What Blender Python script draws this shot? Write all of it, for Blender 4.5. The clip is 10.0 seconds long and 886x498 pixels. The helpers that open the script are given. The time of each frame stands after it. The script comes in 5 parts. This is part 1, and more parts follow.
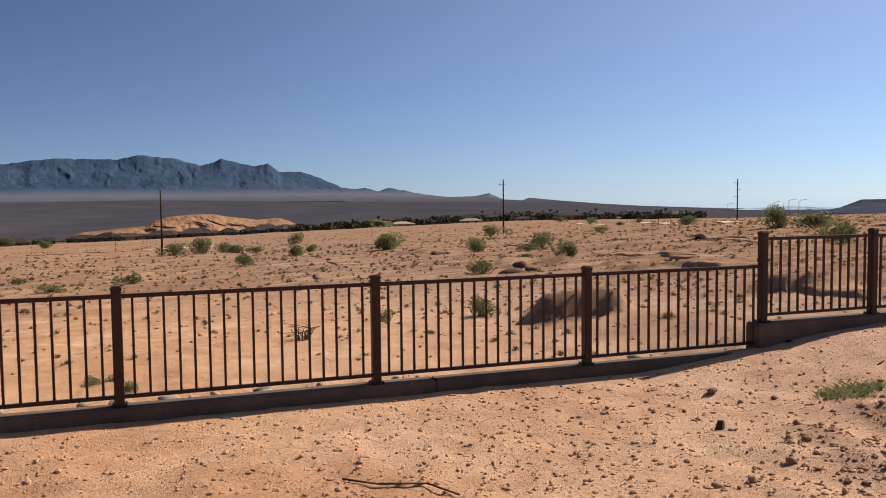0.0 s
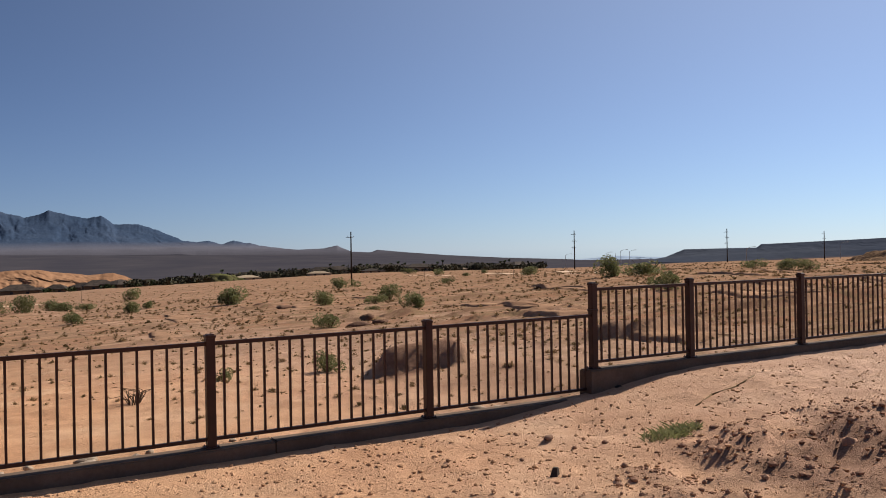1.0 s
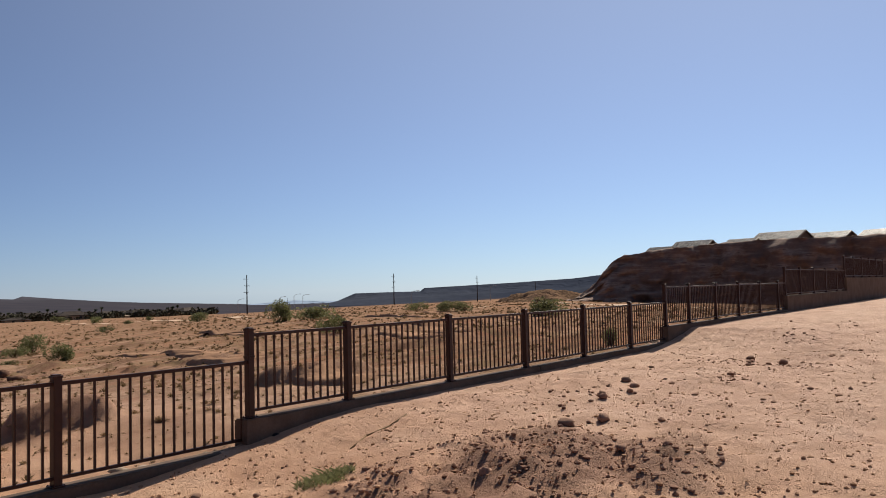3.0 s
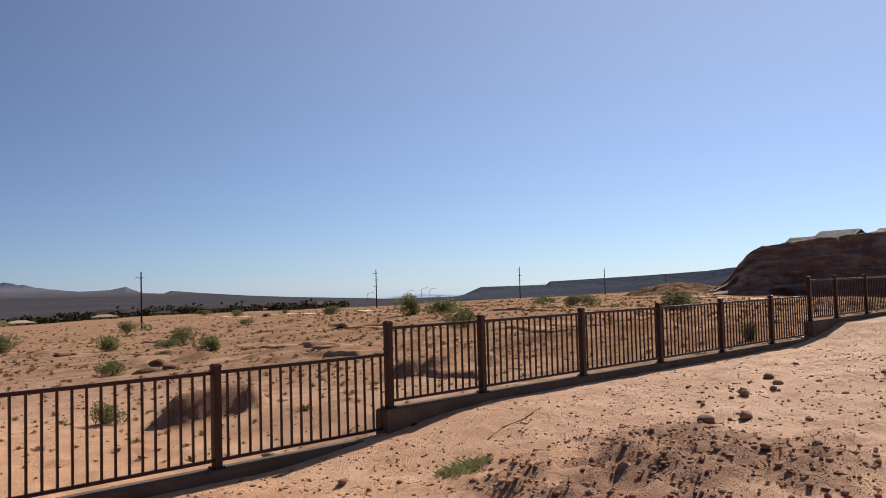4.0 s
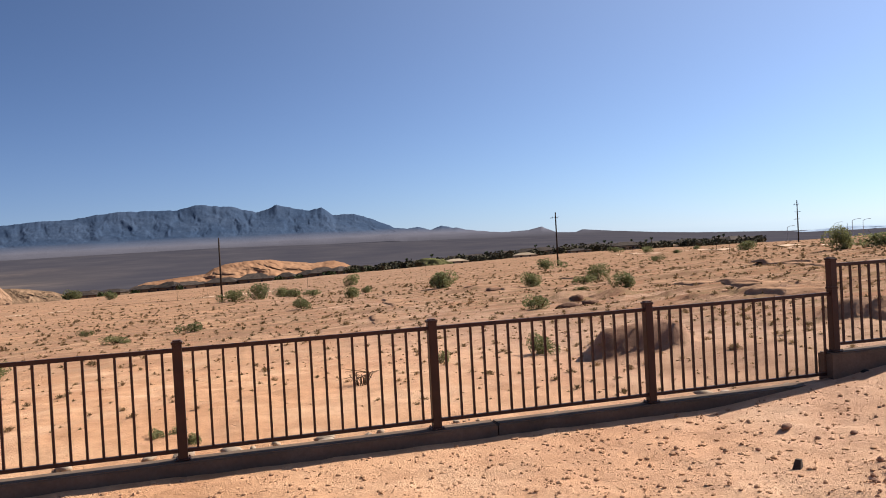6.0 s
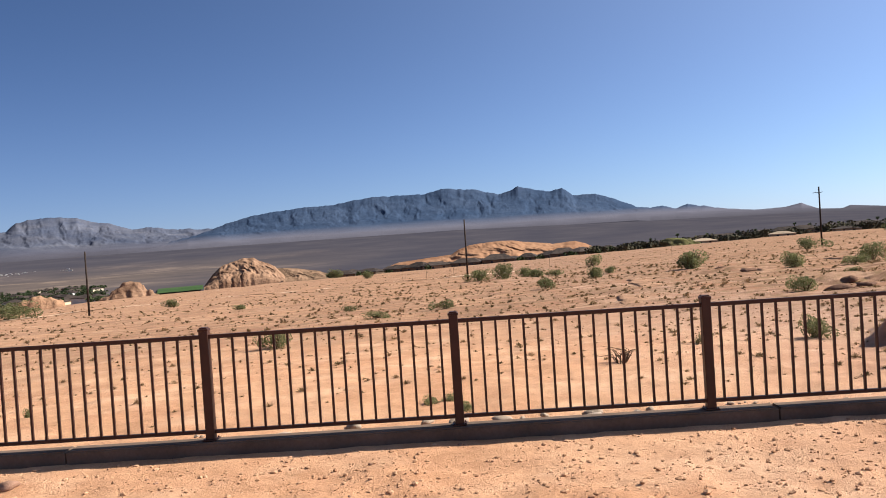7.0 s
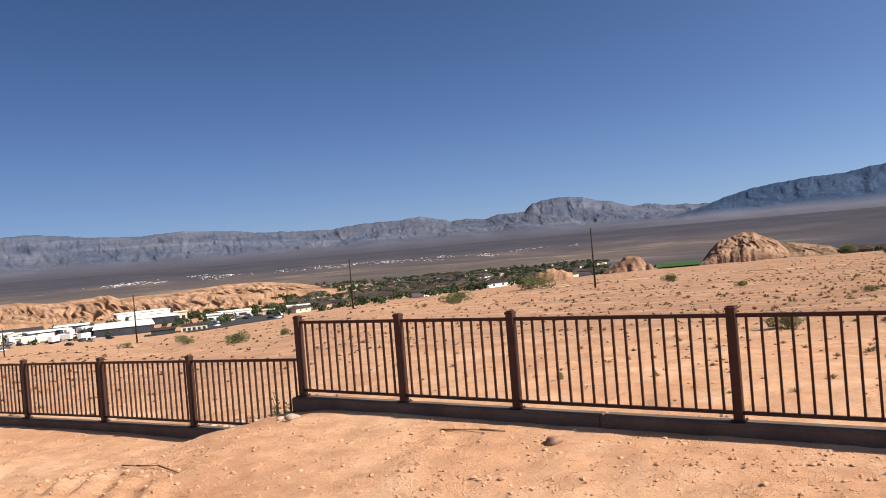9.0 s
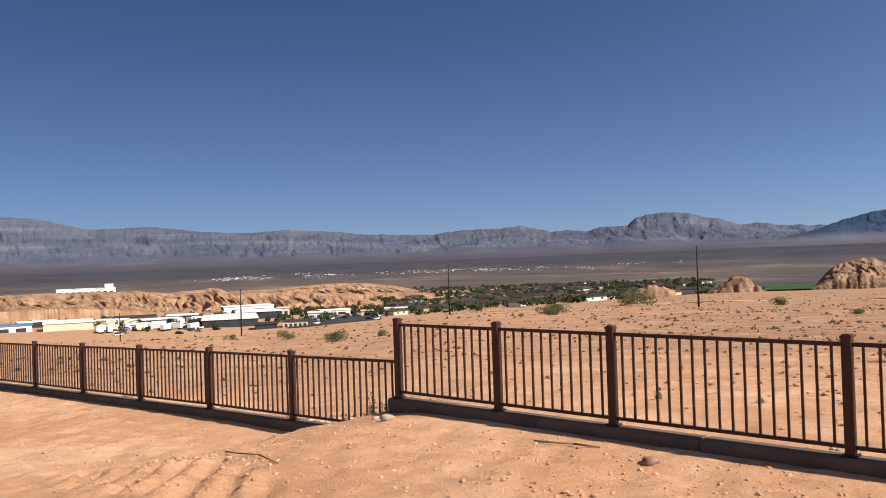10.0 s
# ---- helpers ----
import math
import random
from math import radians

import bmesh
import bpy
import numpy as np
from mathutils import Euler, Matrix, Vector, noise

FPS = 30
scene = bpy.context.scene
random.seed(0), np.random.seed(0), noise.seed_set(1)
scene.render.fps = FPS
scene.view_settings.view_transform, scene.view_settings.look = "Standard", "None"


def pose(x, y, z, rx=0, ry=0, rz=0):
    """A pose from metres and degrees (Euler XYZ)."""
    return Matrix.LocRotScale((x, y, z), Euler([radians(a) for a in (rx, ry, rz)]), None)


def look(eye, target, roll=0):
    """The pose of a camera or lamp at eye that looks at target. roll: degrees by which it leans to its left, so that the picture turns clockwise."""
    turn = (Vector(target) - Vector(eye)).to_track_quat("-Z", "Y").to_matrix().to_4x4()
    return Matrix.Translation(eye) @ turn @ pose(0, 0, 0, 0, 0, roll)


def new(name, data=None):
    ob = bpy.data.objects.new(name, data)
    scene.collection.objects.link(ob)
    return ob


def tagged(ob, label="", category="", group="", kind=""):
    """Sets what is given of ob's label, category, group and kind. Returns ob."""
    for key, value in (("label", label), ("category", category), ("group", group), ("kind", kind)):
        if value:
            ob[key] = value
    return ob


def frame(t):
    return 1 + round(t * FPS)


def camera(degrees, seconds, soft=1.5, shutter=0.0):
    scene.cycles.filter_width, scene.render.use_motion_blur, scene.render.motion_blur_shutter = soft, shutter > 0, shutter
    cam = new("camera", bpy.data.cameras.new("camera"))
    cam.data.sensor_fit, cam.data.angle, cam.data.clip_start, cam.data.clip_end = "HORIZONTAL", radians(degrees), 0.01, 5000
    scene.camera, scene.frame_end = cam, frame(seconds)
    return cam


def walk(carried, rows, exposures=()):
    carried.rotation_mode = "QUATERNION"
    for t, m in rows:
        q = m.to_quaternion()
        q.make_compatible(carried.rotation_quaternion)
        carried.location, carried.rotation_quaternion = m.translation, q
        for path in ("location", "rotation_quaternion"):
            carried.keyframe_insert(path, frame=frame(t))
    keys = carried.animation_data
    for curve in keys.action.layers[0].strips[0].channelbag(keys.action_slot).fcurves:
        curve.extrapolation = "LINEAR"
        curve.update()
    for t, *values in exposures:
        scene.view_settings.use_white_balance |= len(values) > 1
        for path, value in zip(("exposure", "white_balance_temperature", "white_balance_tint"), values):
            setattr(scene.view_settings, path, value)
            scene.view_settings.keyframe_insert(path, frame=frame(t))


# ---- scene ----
cam = camera(57.6, 10.0, 0.95)
PATH = [
    (0, (2.388, 0.21, 1.598), (3.063, 2.089, 1.477), -0.6),
    (0.5, (2.422, 0.204, 1.607), (3.181, 2.052, 1.515), -1.5),
    (1, (2.453, 0.173, 1.621), (3.47, 1.896, 1.624), -1.0),
    (1.5, (2.624, 0.25, 1.598), (3.991, 1.708, 1.672), -0.7),
    (2, (2.709, 0.3, 1.599), (4.253, 1.568, 1.688), -0.9),
    (2.2, (2.738, 0.288, 1.597), (4.332, 1.492, 1.693), -0.6),
    (3.3, (2.654, 0.172, 1.62), (4.256, 1.365, 1.717), -1.6),
    (3.5, (2.616, 0.185, 1.625), (4.144, 1.472, 1.718), -1.6),
    (4, (2.557, 0.181, 1.621), (3.96, 1.604, 1.71), -1.6),
    (4.5, (2.549, 0.218, 1.619), (3.783, 1.79, 1.699), -2.8),
    (5, (2.496, 0.24, 1.616), (3.483, 1.979, 1.676), -3.0),
    (5.2, (2.521, 0.276, 1.654), (3.392, 2.076, 1.688), -3.1),
    (6.3, (2.336, 0.266, 1.62), (2.751, 2.222, 1.582), -3.8),
    (6.5, (2.295, 0.301, 1.601), (2.591, 2.278, 1.558), -4.5),
    (7, (2.172, 0.276, 1.605), (2.136, 2.276, 1.567), -3.8),
    (7.5, (2.033, 0.238, 1.612), (1.605, 2.191, 1.571), -3.1),
    (8, (1.913, 0.246, 1.63), (1.361, 2.168, 1.588), -3.9),
    (8.5, (1.888, 0.268, 1.628), (0.973, 2.046, 1.611), -4.5),
    (9, (1.935, 0.281, 1.637), (0.778, 1.912, 1.628), -4.7),
    (9.5, (1.948, 0.239, 1.634), (0.682, 1.787, 1.643), -3.2),
    (10, (1.931, 0.243, 1.64), (0.584, 1.721, 1.665), -1.9),
]
EXPOSURES = [(0, .46, 6450, 10), (1, .3, 6500, 10), (1.5, .18, 6500, 10), (2, .12, 6500, 10), (4, .36, 6500, 10), (5, .54, 6450, 10), (6.3, .86, 6300, 10), (7.5, 1.0, 6200, 10), (8.1, 1.06, 6200, 10), (8.6, .98, 6200, 10), (9.3, .82, 6250, 10), (10, .73, 6300, 10)]
walk(cam, [(t, look(eye, target, roll)) for t, eye, target, roll in PATH], EXPOSURES)
# ---------------------------------------------------------------- light
SUN_AZ, SUN_EL = 79.0, 38.0          # degrees clockwise from +y; height
world = bpy.data.worlds.new("world")
scene.world = world
world.use_nodes = True
wt = world.node_tree
sky = wt.nodes.new("ShaderNodeTexSky")
sky.sky_type = "NISHITA"
sky.sun_disc = False
sky.sun_elevation = radians(SUN_EL)
sky.sun_rotation = radians(SUN_AZ)
sky.altitude = 1500
sky.air_density, sky.dust_density, sky.ozone_density = 1.0, 0.2, 2.5
# hazy desert air: cooler than the clear sky, with a broad bright aureole round the sun
sun_way = Vector((math.sin(radians(SUN_AZ)) * math.cos(radians(SUN_EL)), math.cos(radians(SUN_AZ)) * math.cos(radians(SUN_EL)), math.sin(radians(SUN_EL))))
where = wt.nodes.new("ShaderNodeTexCoord")
toward = wt.nodes.new("ShaderNodeVectorMath")
toward.operation = "DOT_PRODUCT"
toward.inputs[1].default_value = sun_way
wt.links.new(where.outputs["Generated"], toward.inputs[0])


def sky_math(op, a, b):
    node = wt.nodes.new("ShaderNodeMath")
    node.operation = op
    for sock, v in zip(node.inputs, (a, b)):
        if hasattr(v, "links"):
            wt.links.new(v, sock)
        else:
            sock.default_value = v
    return node.outputs[0]


near_sun = sky_math("MULTIPLY", sky_math("ADD", toward.outputs["Value"], 1.0), 0.5)
cool = wt.nodes.new("ShaderNodeVectorMath")
cool.operation = "MULTIPLY"
cool.inputs[1].default_value = (0.70, 0.92, 1.24)
wt.links.new(sky.outputs[0], cool.inputs[0])
clear = wt.nodes.new("ShaderNodeVectorMath")
clear.operation = "SCALE"
wt.links.new(cool.outputs[0], clear.inputs[0])
wt.links.new(sky_math("ADD", sky_math("MULTIPLY", sky_math("POWER", near_sun, 1.5), 0.70), 0.35), clear.inputs["Scale"])
white = wt.nodes.new("ShaderNodeVectorMath")
white.operation = "SCALE"
white.inputs[0].default_value = (4.65, 4.4, 3.45)
wt.links.new(sky_math("POWER", near_sun, 5.0), white.inputs["Scale"])
glow = wt.nodes.new("ShaderNodeVectorMath")
glow.operation = "ADD"
wt.links.new(clear.outputs[0], glow.inputs[0])
wt.links.new(white.outputs[0], glow.inputs[1])
# pale haze low over the horizon
upward = wt.nodes.new("ShaderNodeSeparateXYZ")
wt.links.new(where.outputs["Generated"], upward.inputs[0])
low = sky_math("POWER", sky_math("SUBTRACT", 1.0, sky_math("MAXIMUM", upward.outputs[2], 0.0)), 7.0)
haze = wt.nodes.new("ShaderNodeVectorMath")
haze.operation = "SCALE"
haze.inputs[0].default_value = (1.25, 1.4, 2.9)
wt.links.new(low, haze.inputs["Scale"])
air = wt.nodes.new("ShaderNodeVectorMath")
air.operation = "ADD"
wt.links.new(glow.outputs[0], air.inputs[0])
wt.links.new(haze.outputs[0], air.inputs[1])
wt.links.new(air.outputs[0], wt.nodes["Background"].inputs[0])
wt.nodes["Background"].inputs[1].default_value = 0.05
sun = new("sun", bpy.data.lights.new("sun", "SUN"))
sun.data.energy = 5.0
sun.data.angle = radians(0.53)
sun.data.color = (1.0, 0.90, 0.76)
sun.matrix_world = look(sun_way * 50, (0, 0, 0))


# ---------------------------------------------------------------- materials
def ramp(nt, fac, stops):
    node = nt.nodes.new("ShaderNodeValToRGB")
    while len(node.color_ramp.elements) < len(stops):
        node.color_ramp.elements.new(0.5)
    for e, (p, c) in zip(node.color_ramp.elements, stops):
        e.position, e.color = p, (*c, 1)
    nt.links.new(fac, node.inputs[0])
    return node.outputs[0]


def noise_tex(nt, vec, scale, detail=4.0, rough=0.55):
    node = nt.nodes.new("ShaderNodeTexNoise")
    node.inputs["Scale"].default_value, node.inputs["Detail"].default_value, node.inputs["Roughness"].default_value = scale, detail, rough
    nt.links.new(vec, node.inputs["Vector"])
    return node.outputs[0]


def mix(nt, fac, a, b, mode="MIX"):
    node = nt.nodes.new("ShaderNodeMix")
    node.data_type, node.blend_type = "RGBA", mode
    for sock, value in ((node.inputs[0], fac), (node.inputs[6], a), (node.inputs[7], b)):
        if hasattr(value, "links"):
            nt.links.new(value, sock)
        elif isinstance(value, tuple):
            sock.default_value = (*value, 1)
        else:
            sock.default_value = value
    return node.outputs[2]


def material(name, rough=0.8, metal=0.0):
    m = bpy.data.materials.new(name)
    m.use_nodes = True
    nt = m.node_tree
    b = nt.nodes["Principled BSDF"]
    b.inputs["Roughness"].default_value, b.inputs["Metallic"].default_value = rough, metal
    geo = nt.nodes.new("ShaderNodeNewGeometry")
    return m, nt, b, geo.outputs["Position"]


def bump(nt, b, height, strength, distance):
    node = nt.nodes.new("ShaderNodeBump")
    node.inputs["Strength"].default_value, node.inputs["Distance"].default_value = strength, distance
    nt.links.new(height, node.inputs["Height"])
    nt.links.new(node.outputs[0], b.inputs["Normal"])


def mottled(name, c1, c2, scale=5.0, fine=60.0, rough=0.85, metal=0.0, relief=0.3, depth=0.01, vary=0.0, thin=0.0, gloss=0.1):
    """Two-scale mottling between two colours, with fine relief; vary: brightness spread from object to object."""
    m, nt, b, pos = material(name, rough, metal)
    big = noise_tex(nt, pos, scale)
    small = noise_tex(nt, pos, fine)
    col = ramp(nt, big, [(0.35, c1), (0.65, c2)])
    col = mix(nt, 0.5, col, ramp(nt, small, [(0.3, (0.62, 0.62, 0.62)), (0.7, (1.0, 1.0, 1.0))]), "MULTIPLY")
    if vary:
        info = nt.nodes.new("ShaderNodeObjectInfo")
        col = mix(nt, 1.0, col, ramp(nt, info.outputs["Random"], [(0.0, (1 - vary,) * 3), (1.0, (1.0,) * 3)]), "MULTIPLY")
    nt.links.new(col, b.inputs["Base Color"])
    b.inputs["Specular IOR Level"].default_value = gloss
    bump(nt, b, small, relief, depth)
    if thin:                       # light passing through leaves
        back, both = nt.nodes.new("ShaderNodeBsdfTranslucent"), nt.nodes.new("ShaderNodeMixShader")
        both.inputs[0].default_value = thin
        nt.links.new(col, back.inputs[0])
        nt.links.new(b.outputs[0], both.inputs[1])
        nt.links.new(back.outputs[0], both.inputs[2])
        nt.links.new(both.outputs[0], nt.nodes["Material Output"].inputs[0])
    return m


def ground_material():
    m, nt, b, pos = material("desert_soil", 0.95)
    b.inputs["Specular IOR Level"].default_value = 0.0
    att = nt.nodes.new("ShaderNodeAttribute")
    att.attribute_name = "zone"          # r: plain of the valley, g: dark clods and bank shade, b: field scrub and backlit shade
    sep = nt.nodes.new("ShaderNodeSeparateColor")
    nt.links.new(att.outputs["Color"], sep.inputs[0])
    big = noise_tex(nt, pos, 0.35, 5)
    mid = noise_tex(nt, pos, 3.0, 6, 0.65)
    fine = noise_tex(nt, pos, 55.0, 5, 0.7)
    col = ramp(nt, big, [(0.3, (0.55, 0.295, 0.168)), (0.5, (0.63, 0.358, 0.208)), (0.72, (0.69, 0.428, 0.266))])
    col = mix(nt, 0.65, col, ramp(nt, mid, [(0.32, (0.66, 0.62, 0.58)), (0.6, (1, 1, 1))]), "MULTIPLY")
    col = mix(nt, 0.65, col, ramp(nt, fine, [(0.3, (0.6, 0.57, 0.54)), (0.62, (1, 1, 1))]), "MULTIPLY")
    dusty = noise_tex(nt, pos, 0.8, 5, 0.6)
    col = mix(nt, ramp(nt, dusty, [(0.5, (0, 0, 0)), (0.72, (0.6, 0.6, 0.6))]), col, (0.70, 0.47, 0.31))
    # pinkish, greyer soil on the rising side, with sun-side glare put into its colour
    across = nt.nodes.new("ShaderNodeSeparateXYZ")
    nt.links.new(pos, across.inputs[0])
    rising = nt.nodes.new("ShaderNodeMapRange")
    rising.inputs[1].default_value, rising.inputs[2].default_value, rising.inputs[4].default_value = 3.0, 11.0, 0.62
    nt.links.new(across.outputs[0], rising.inputs[0])
    pink = ramp(nt, noise_tex(nt, pos, 1.3, 8, 0.7), [(0.35, (0.36, 0.245, 0.188)), (0.6, (0.53, 0.37, 0.29))])
    col = mix(nt, rising.outputs[0], col, pink)
    # damp, darker clods, and the painted shade of a washed-out bank
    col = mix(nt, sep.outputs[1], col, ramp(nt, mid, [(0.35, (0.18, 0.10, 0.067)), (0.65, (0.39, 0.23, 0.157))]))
    # dry scrub in the field, with the shade of backlit rough ground painted in
    spots = noise_tex(nt, pos, 1.5, 8, 0.75)
    scrub = ramp(nt, spots, [(0.50, (0, 0, 0)), (0.60, (1, 1, 1))])
    patch = noise_tex(nt, pos, 0.12, 6, 0.65)
    redder = mix(nt, 1.0, ramp(nt, patch, [(0.36, (0.35, 0.35, 0.35)), (0.62, (0.95, 0.95, 0.95))]), sep.outputs[2], "MULTIPLY")
    col = mix(nt, redder, col, (0.32, 0.20, 0.132))
    long_way = nt.nodes.new("ShaderNodeVectorMath")
    long_way.operation = "MULTIPLY"
    long_way.inputs[1].default_value = (0.13, 0.75, 1.0)
    nt.links.new(pos, long_way.inputs[0])
    streak = mix(nt, 1.0, ramp(nt, noise_tex(nt, long_way.outputs[0], 1.0, 9, 0.7), [(0.45, (0, 0, 0)), (0.56, (1, 1, 1))]), sep.outputs[2], "MULTIPLY")
    col = mix(nt, streak, col, (0.20, 0.118, 0.078))
    crust = mix(nt, 1.0, ramp(nt, noise_tex(nt, pos, 0.42, 9, 0.74), [(0.49, (0, 0, 0)), (0.565, (0.85, 0.85, 0.85))]), sep.outputs[2], "MULTIPLY")
    col = mix(nt, crust, col, (0.31, 0.165, 0.102))
    cover = mix(nt, 1.0, scrub, sep.outputs[2], "MULTIPLY")
    col = mix(nt, cover, col, (0.24, 0.16, 0.095))
    # plain of the valley: dark mauve-grey far out, brown brush nearer on the west
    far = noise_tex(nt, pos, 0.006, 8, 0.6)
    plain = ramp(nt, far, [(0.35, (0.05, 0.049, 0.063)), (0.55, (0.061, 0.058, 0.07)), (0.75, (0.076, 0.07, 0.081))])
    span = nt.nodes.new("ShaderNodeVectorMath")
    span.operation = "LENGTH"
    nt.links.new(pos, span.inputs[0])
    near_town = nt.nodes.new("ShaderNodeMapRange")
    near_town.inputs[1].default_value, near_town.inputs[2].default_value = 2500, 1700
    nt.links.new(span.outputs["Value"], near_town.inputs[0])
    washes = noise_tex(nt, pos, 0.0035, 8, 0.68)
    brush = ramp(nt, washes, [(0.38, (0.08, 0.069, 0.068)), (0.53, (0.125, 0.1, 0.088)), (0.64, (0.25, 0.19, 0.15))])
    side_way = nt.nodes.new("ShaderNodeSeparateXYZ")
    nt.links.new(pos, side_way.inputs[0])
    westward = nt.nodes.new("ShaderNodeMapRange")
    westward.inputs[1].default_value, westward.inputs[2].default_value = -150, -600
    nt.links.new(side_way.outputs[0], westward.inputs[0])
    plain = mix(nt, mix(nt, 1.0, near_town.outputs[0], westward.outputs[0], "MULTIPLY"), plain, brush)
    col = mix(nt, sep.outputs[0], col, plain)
    nt.links.new(col, b.inputs["Base Color"])
    bare = mix(nt, sep.outputs[0], mix(nt, sep.outputs[2], (0.035, 0.035, 0.035), (0, 0, 0)), (0, 0, 0))
    nt.links.new(bare, b.inputs["Specular IOR Level"])
    b.inputs["Roughness"].default_value = 0.75
    lumps = noise_tex(nt, pos, 14.0, 5, 0.6)
    h = mix(nt, 0.4, mix(nt, 0.5, fine, lumps), mid)
    bump(nt, b, h, 0.8, 0.08)
    return m


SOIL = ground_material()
METAL = mottled("brown_powder_coat", (0.042, 0.016, 0.010), (0.056, 0.021, 0.014), 9, 160, 0.5, 0.0, 0.05, 0.002, gloss=0.3)
CONCRETE = mottled("grey_concrete", (0.125, 0.09, 0.068), (0.175, 0.125, 0.095), 2.5, 45, 0.9, 0.0, 0.35, 0.006)


def range_material(name, dark, light, fan, low, high, bands):
    """Far rock that gives way to gravel fans towards its foot; distance haze is painted into both colours."""
    m, nt, b, pos = material(name, 1.0)
    b.inputs["Specular IOR Level"].default_value = 0.0
    rock = ramp(nt, noise_tex(nt, pos, 0.004, 8, 0.6), [(0.35, dark), (0.68, light)])
    level = nt.nodes.new("ShaderNodeVectorMath")
    level.operation = "MULTIPLY"
    level.inputs[1].default_value = (0.0012, 0.0012, 0.03)
    nt.links.new(pos, level.inputs[0])
    rock = mix(nt, bands, rock, ramp(nt, noise_tex(nt, level.outputs[0], 1.0, 5, 0.6), [(0.42, (0.72, 0.72, 0.74)), (0.56, (1, 1, 1)), (0.66, (1.5, 1.45, 1.35))]), "MULTIPLY")
    rock = mix(nt, 0.7, rock, ramp(nt, noise_tex(nt, pos, 0.03, 6, 0.7), [(0.35, (0.76, 0.78, 0.83)), (0.6, (1, 1, 1))]), "MULTIPLY")
    sep = nt.nodes.new("ShaderNodeSeparateXYZ")
    nt.links.new(pos, sep.inputs[0])
    span = nt.nodes.new("ShaderNodeMapRange")
    span.inputs[1].default_value, span.inputs[2].default_value = low, high
    nt.links.new(sep.outputs[2], span.inputs[0])
    skirt = nt.nodes.new("ShaderNodeMapRange")         # the fan darkens into the mauve-grey of the plain
    skirt.inputs[1].default_value, skirt.inputs[2].default_value = -12, 34
    nt.links.new(sep.outputs[2], skirt.inputs[0])
    apron = mix(nt, skirt.outputs[0], (0.06, 0.058, 0.07), ramp(nt, noise_tex(nt, pos, 0.008, 6), [(0.3, fan), (0.7, tuple(v * 1.22 for v in fan))]))
    edge = mix(nt, 0.3, span.outputs[0], noise_tex(nt, pos, 0.004, 5, 0.6))
    col = mix(nt, ramp(nt, edge, [(0.25, (0, 0, 0)), (0.7, (1, 1, 1))]), apron, rock)
    nt.links.new(col, b.inputs["Base Color"])
    bump(nt, b, noise_tex(nt, pos, 0.03, 6, 0.65), 0.3, 9)
    return m


# distance haze is put into these colours, bluer or paler by range
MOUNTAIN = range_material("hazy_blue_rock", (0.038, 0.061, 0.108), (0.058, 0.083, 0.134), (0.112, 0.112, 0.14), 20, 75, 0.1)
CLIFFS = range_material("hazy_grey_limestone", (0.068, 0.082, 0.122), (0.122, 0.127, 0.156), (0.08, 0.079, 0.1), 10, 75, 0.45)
MESA = mottled("hazy_dark_blue_mesa", (0.055, 0.066, 0.095), (0.07, 0.08, 0.105), 0.003, 0.03, 1.0, 0.0, 0.3, 5, gloss=0.0)
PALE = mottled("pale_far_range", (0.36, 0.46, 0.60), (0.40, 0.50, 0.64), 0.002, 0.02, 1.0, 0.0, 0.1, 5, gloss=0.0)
GOLDEN = mottled("tan_badland_clay", (0.25, 0.14, 0.082), (0.43, 0.265, 0.165), 0.06, 0.6, 0.95, 0, 0.9, 0.8, gloss=0.0)
TABLECLAY = mottled("golden_graded_clay", (0.25, 0.132, 0.077), (0.36, 0.205, 0.122), 0.03, 0.3, 0.95, 0, 0.7, 0.8, gloss=0.0)
SCRUBCLAY = mottled("brown_scrubby_earth", (0.15, 0.10, 0.066), (0.29, 0.185, 0.12), 0.15, 1.2, 0.95, 0, 0.9, 0.5, gloss=0.0)
GREENSLOPE = mottled("olive_scrubby_slope", (0.10, 0.085, 0.045), (0.14, 0.145, 0.06), 0.08, 0.8, 0.95, 0, 0.8, 0.5, gloss=0.0)
BROWNCLAY = mottled("brown_badland_clay", (0.19, 0.112, 0.072), (0.34, 0.212, 0.138), 0.1, 0.7, 0.95, 0, 0.9, 0.8, gloss=0.0)
LEAF = mottled("olive_desert_leaves", (0.17, 0.185, 0.075), (0.27, 0.27, 0.125), 2.0, 30, 0.75, 0, 0.1, 0.01, 0.3, 0.4, 0.2)
DRYLEAF = mottled("dry_brown_scrub", (0.15, 0.105, 0.055), (0.36, 0.235, 0.13), 0.4, 20, 0.9, 0, 0.1, 0.01, 0, 0.3, 0.1)
GRASS = mottled("green_weed_blades", (0.19, 0.20, 0.085), (0.29, 0.28, 0.14), 6.0, 40, 0.7, 0, 0.1, 0.01, 0, 0.4, 0.2)
GROVELEAF = mottled("dusty_brown_green_foliage", (0.05, 0.05, 0.032), (0.10, 0.09, 0.055), 0.05, 0.6, 0.9, 0, 0.3, 0.3)
TOWNLEAF = mottled("dark_town_foliage", (0.03, 0.048, 0.02), (0.062, 0.076, 0.034), 0.05, 0.6, 0.85, 0, 0.3, 0.3)
TURF = mottled("watered_golf_turf", (0.035, 0.075, 0.02), (0.055, 0.10, 0.03), 0.02, 0.4, 0.9, 0, 0.2, 0.1)
TWIG = mottled("grey_brown_twig", (0.09, 0.06, 0.04), (0.16, 0.11, 0.075), 5, 60, 0.9, 0, 0.3, 0.005)
STONE = mottled("weathered_stone", (0.33, 0.185, 0.125), (0.48, 0.295, 0.205), 9, 90, 0.95, 0, 0.5, 0.01, 0.35, 0, 0.15)
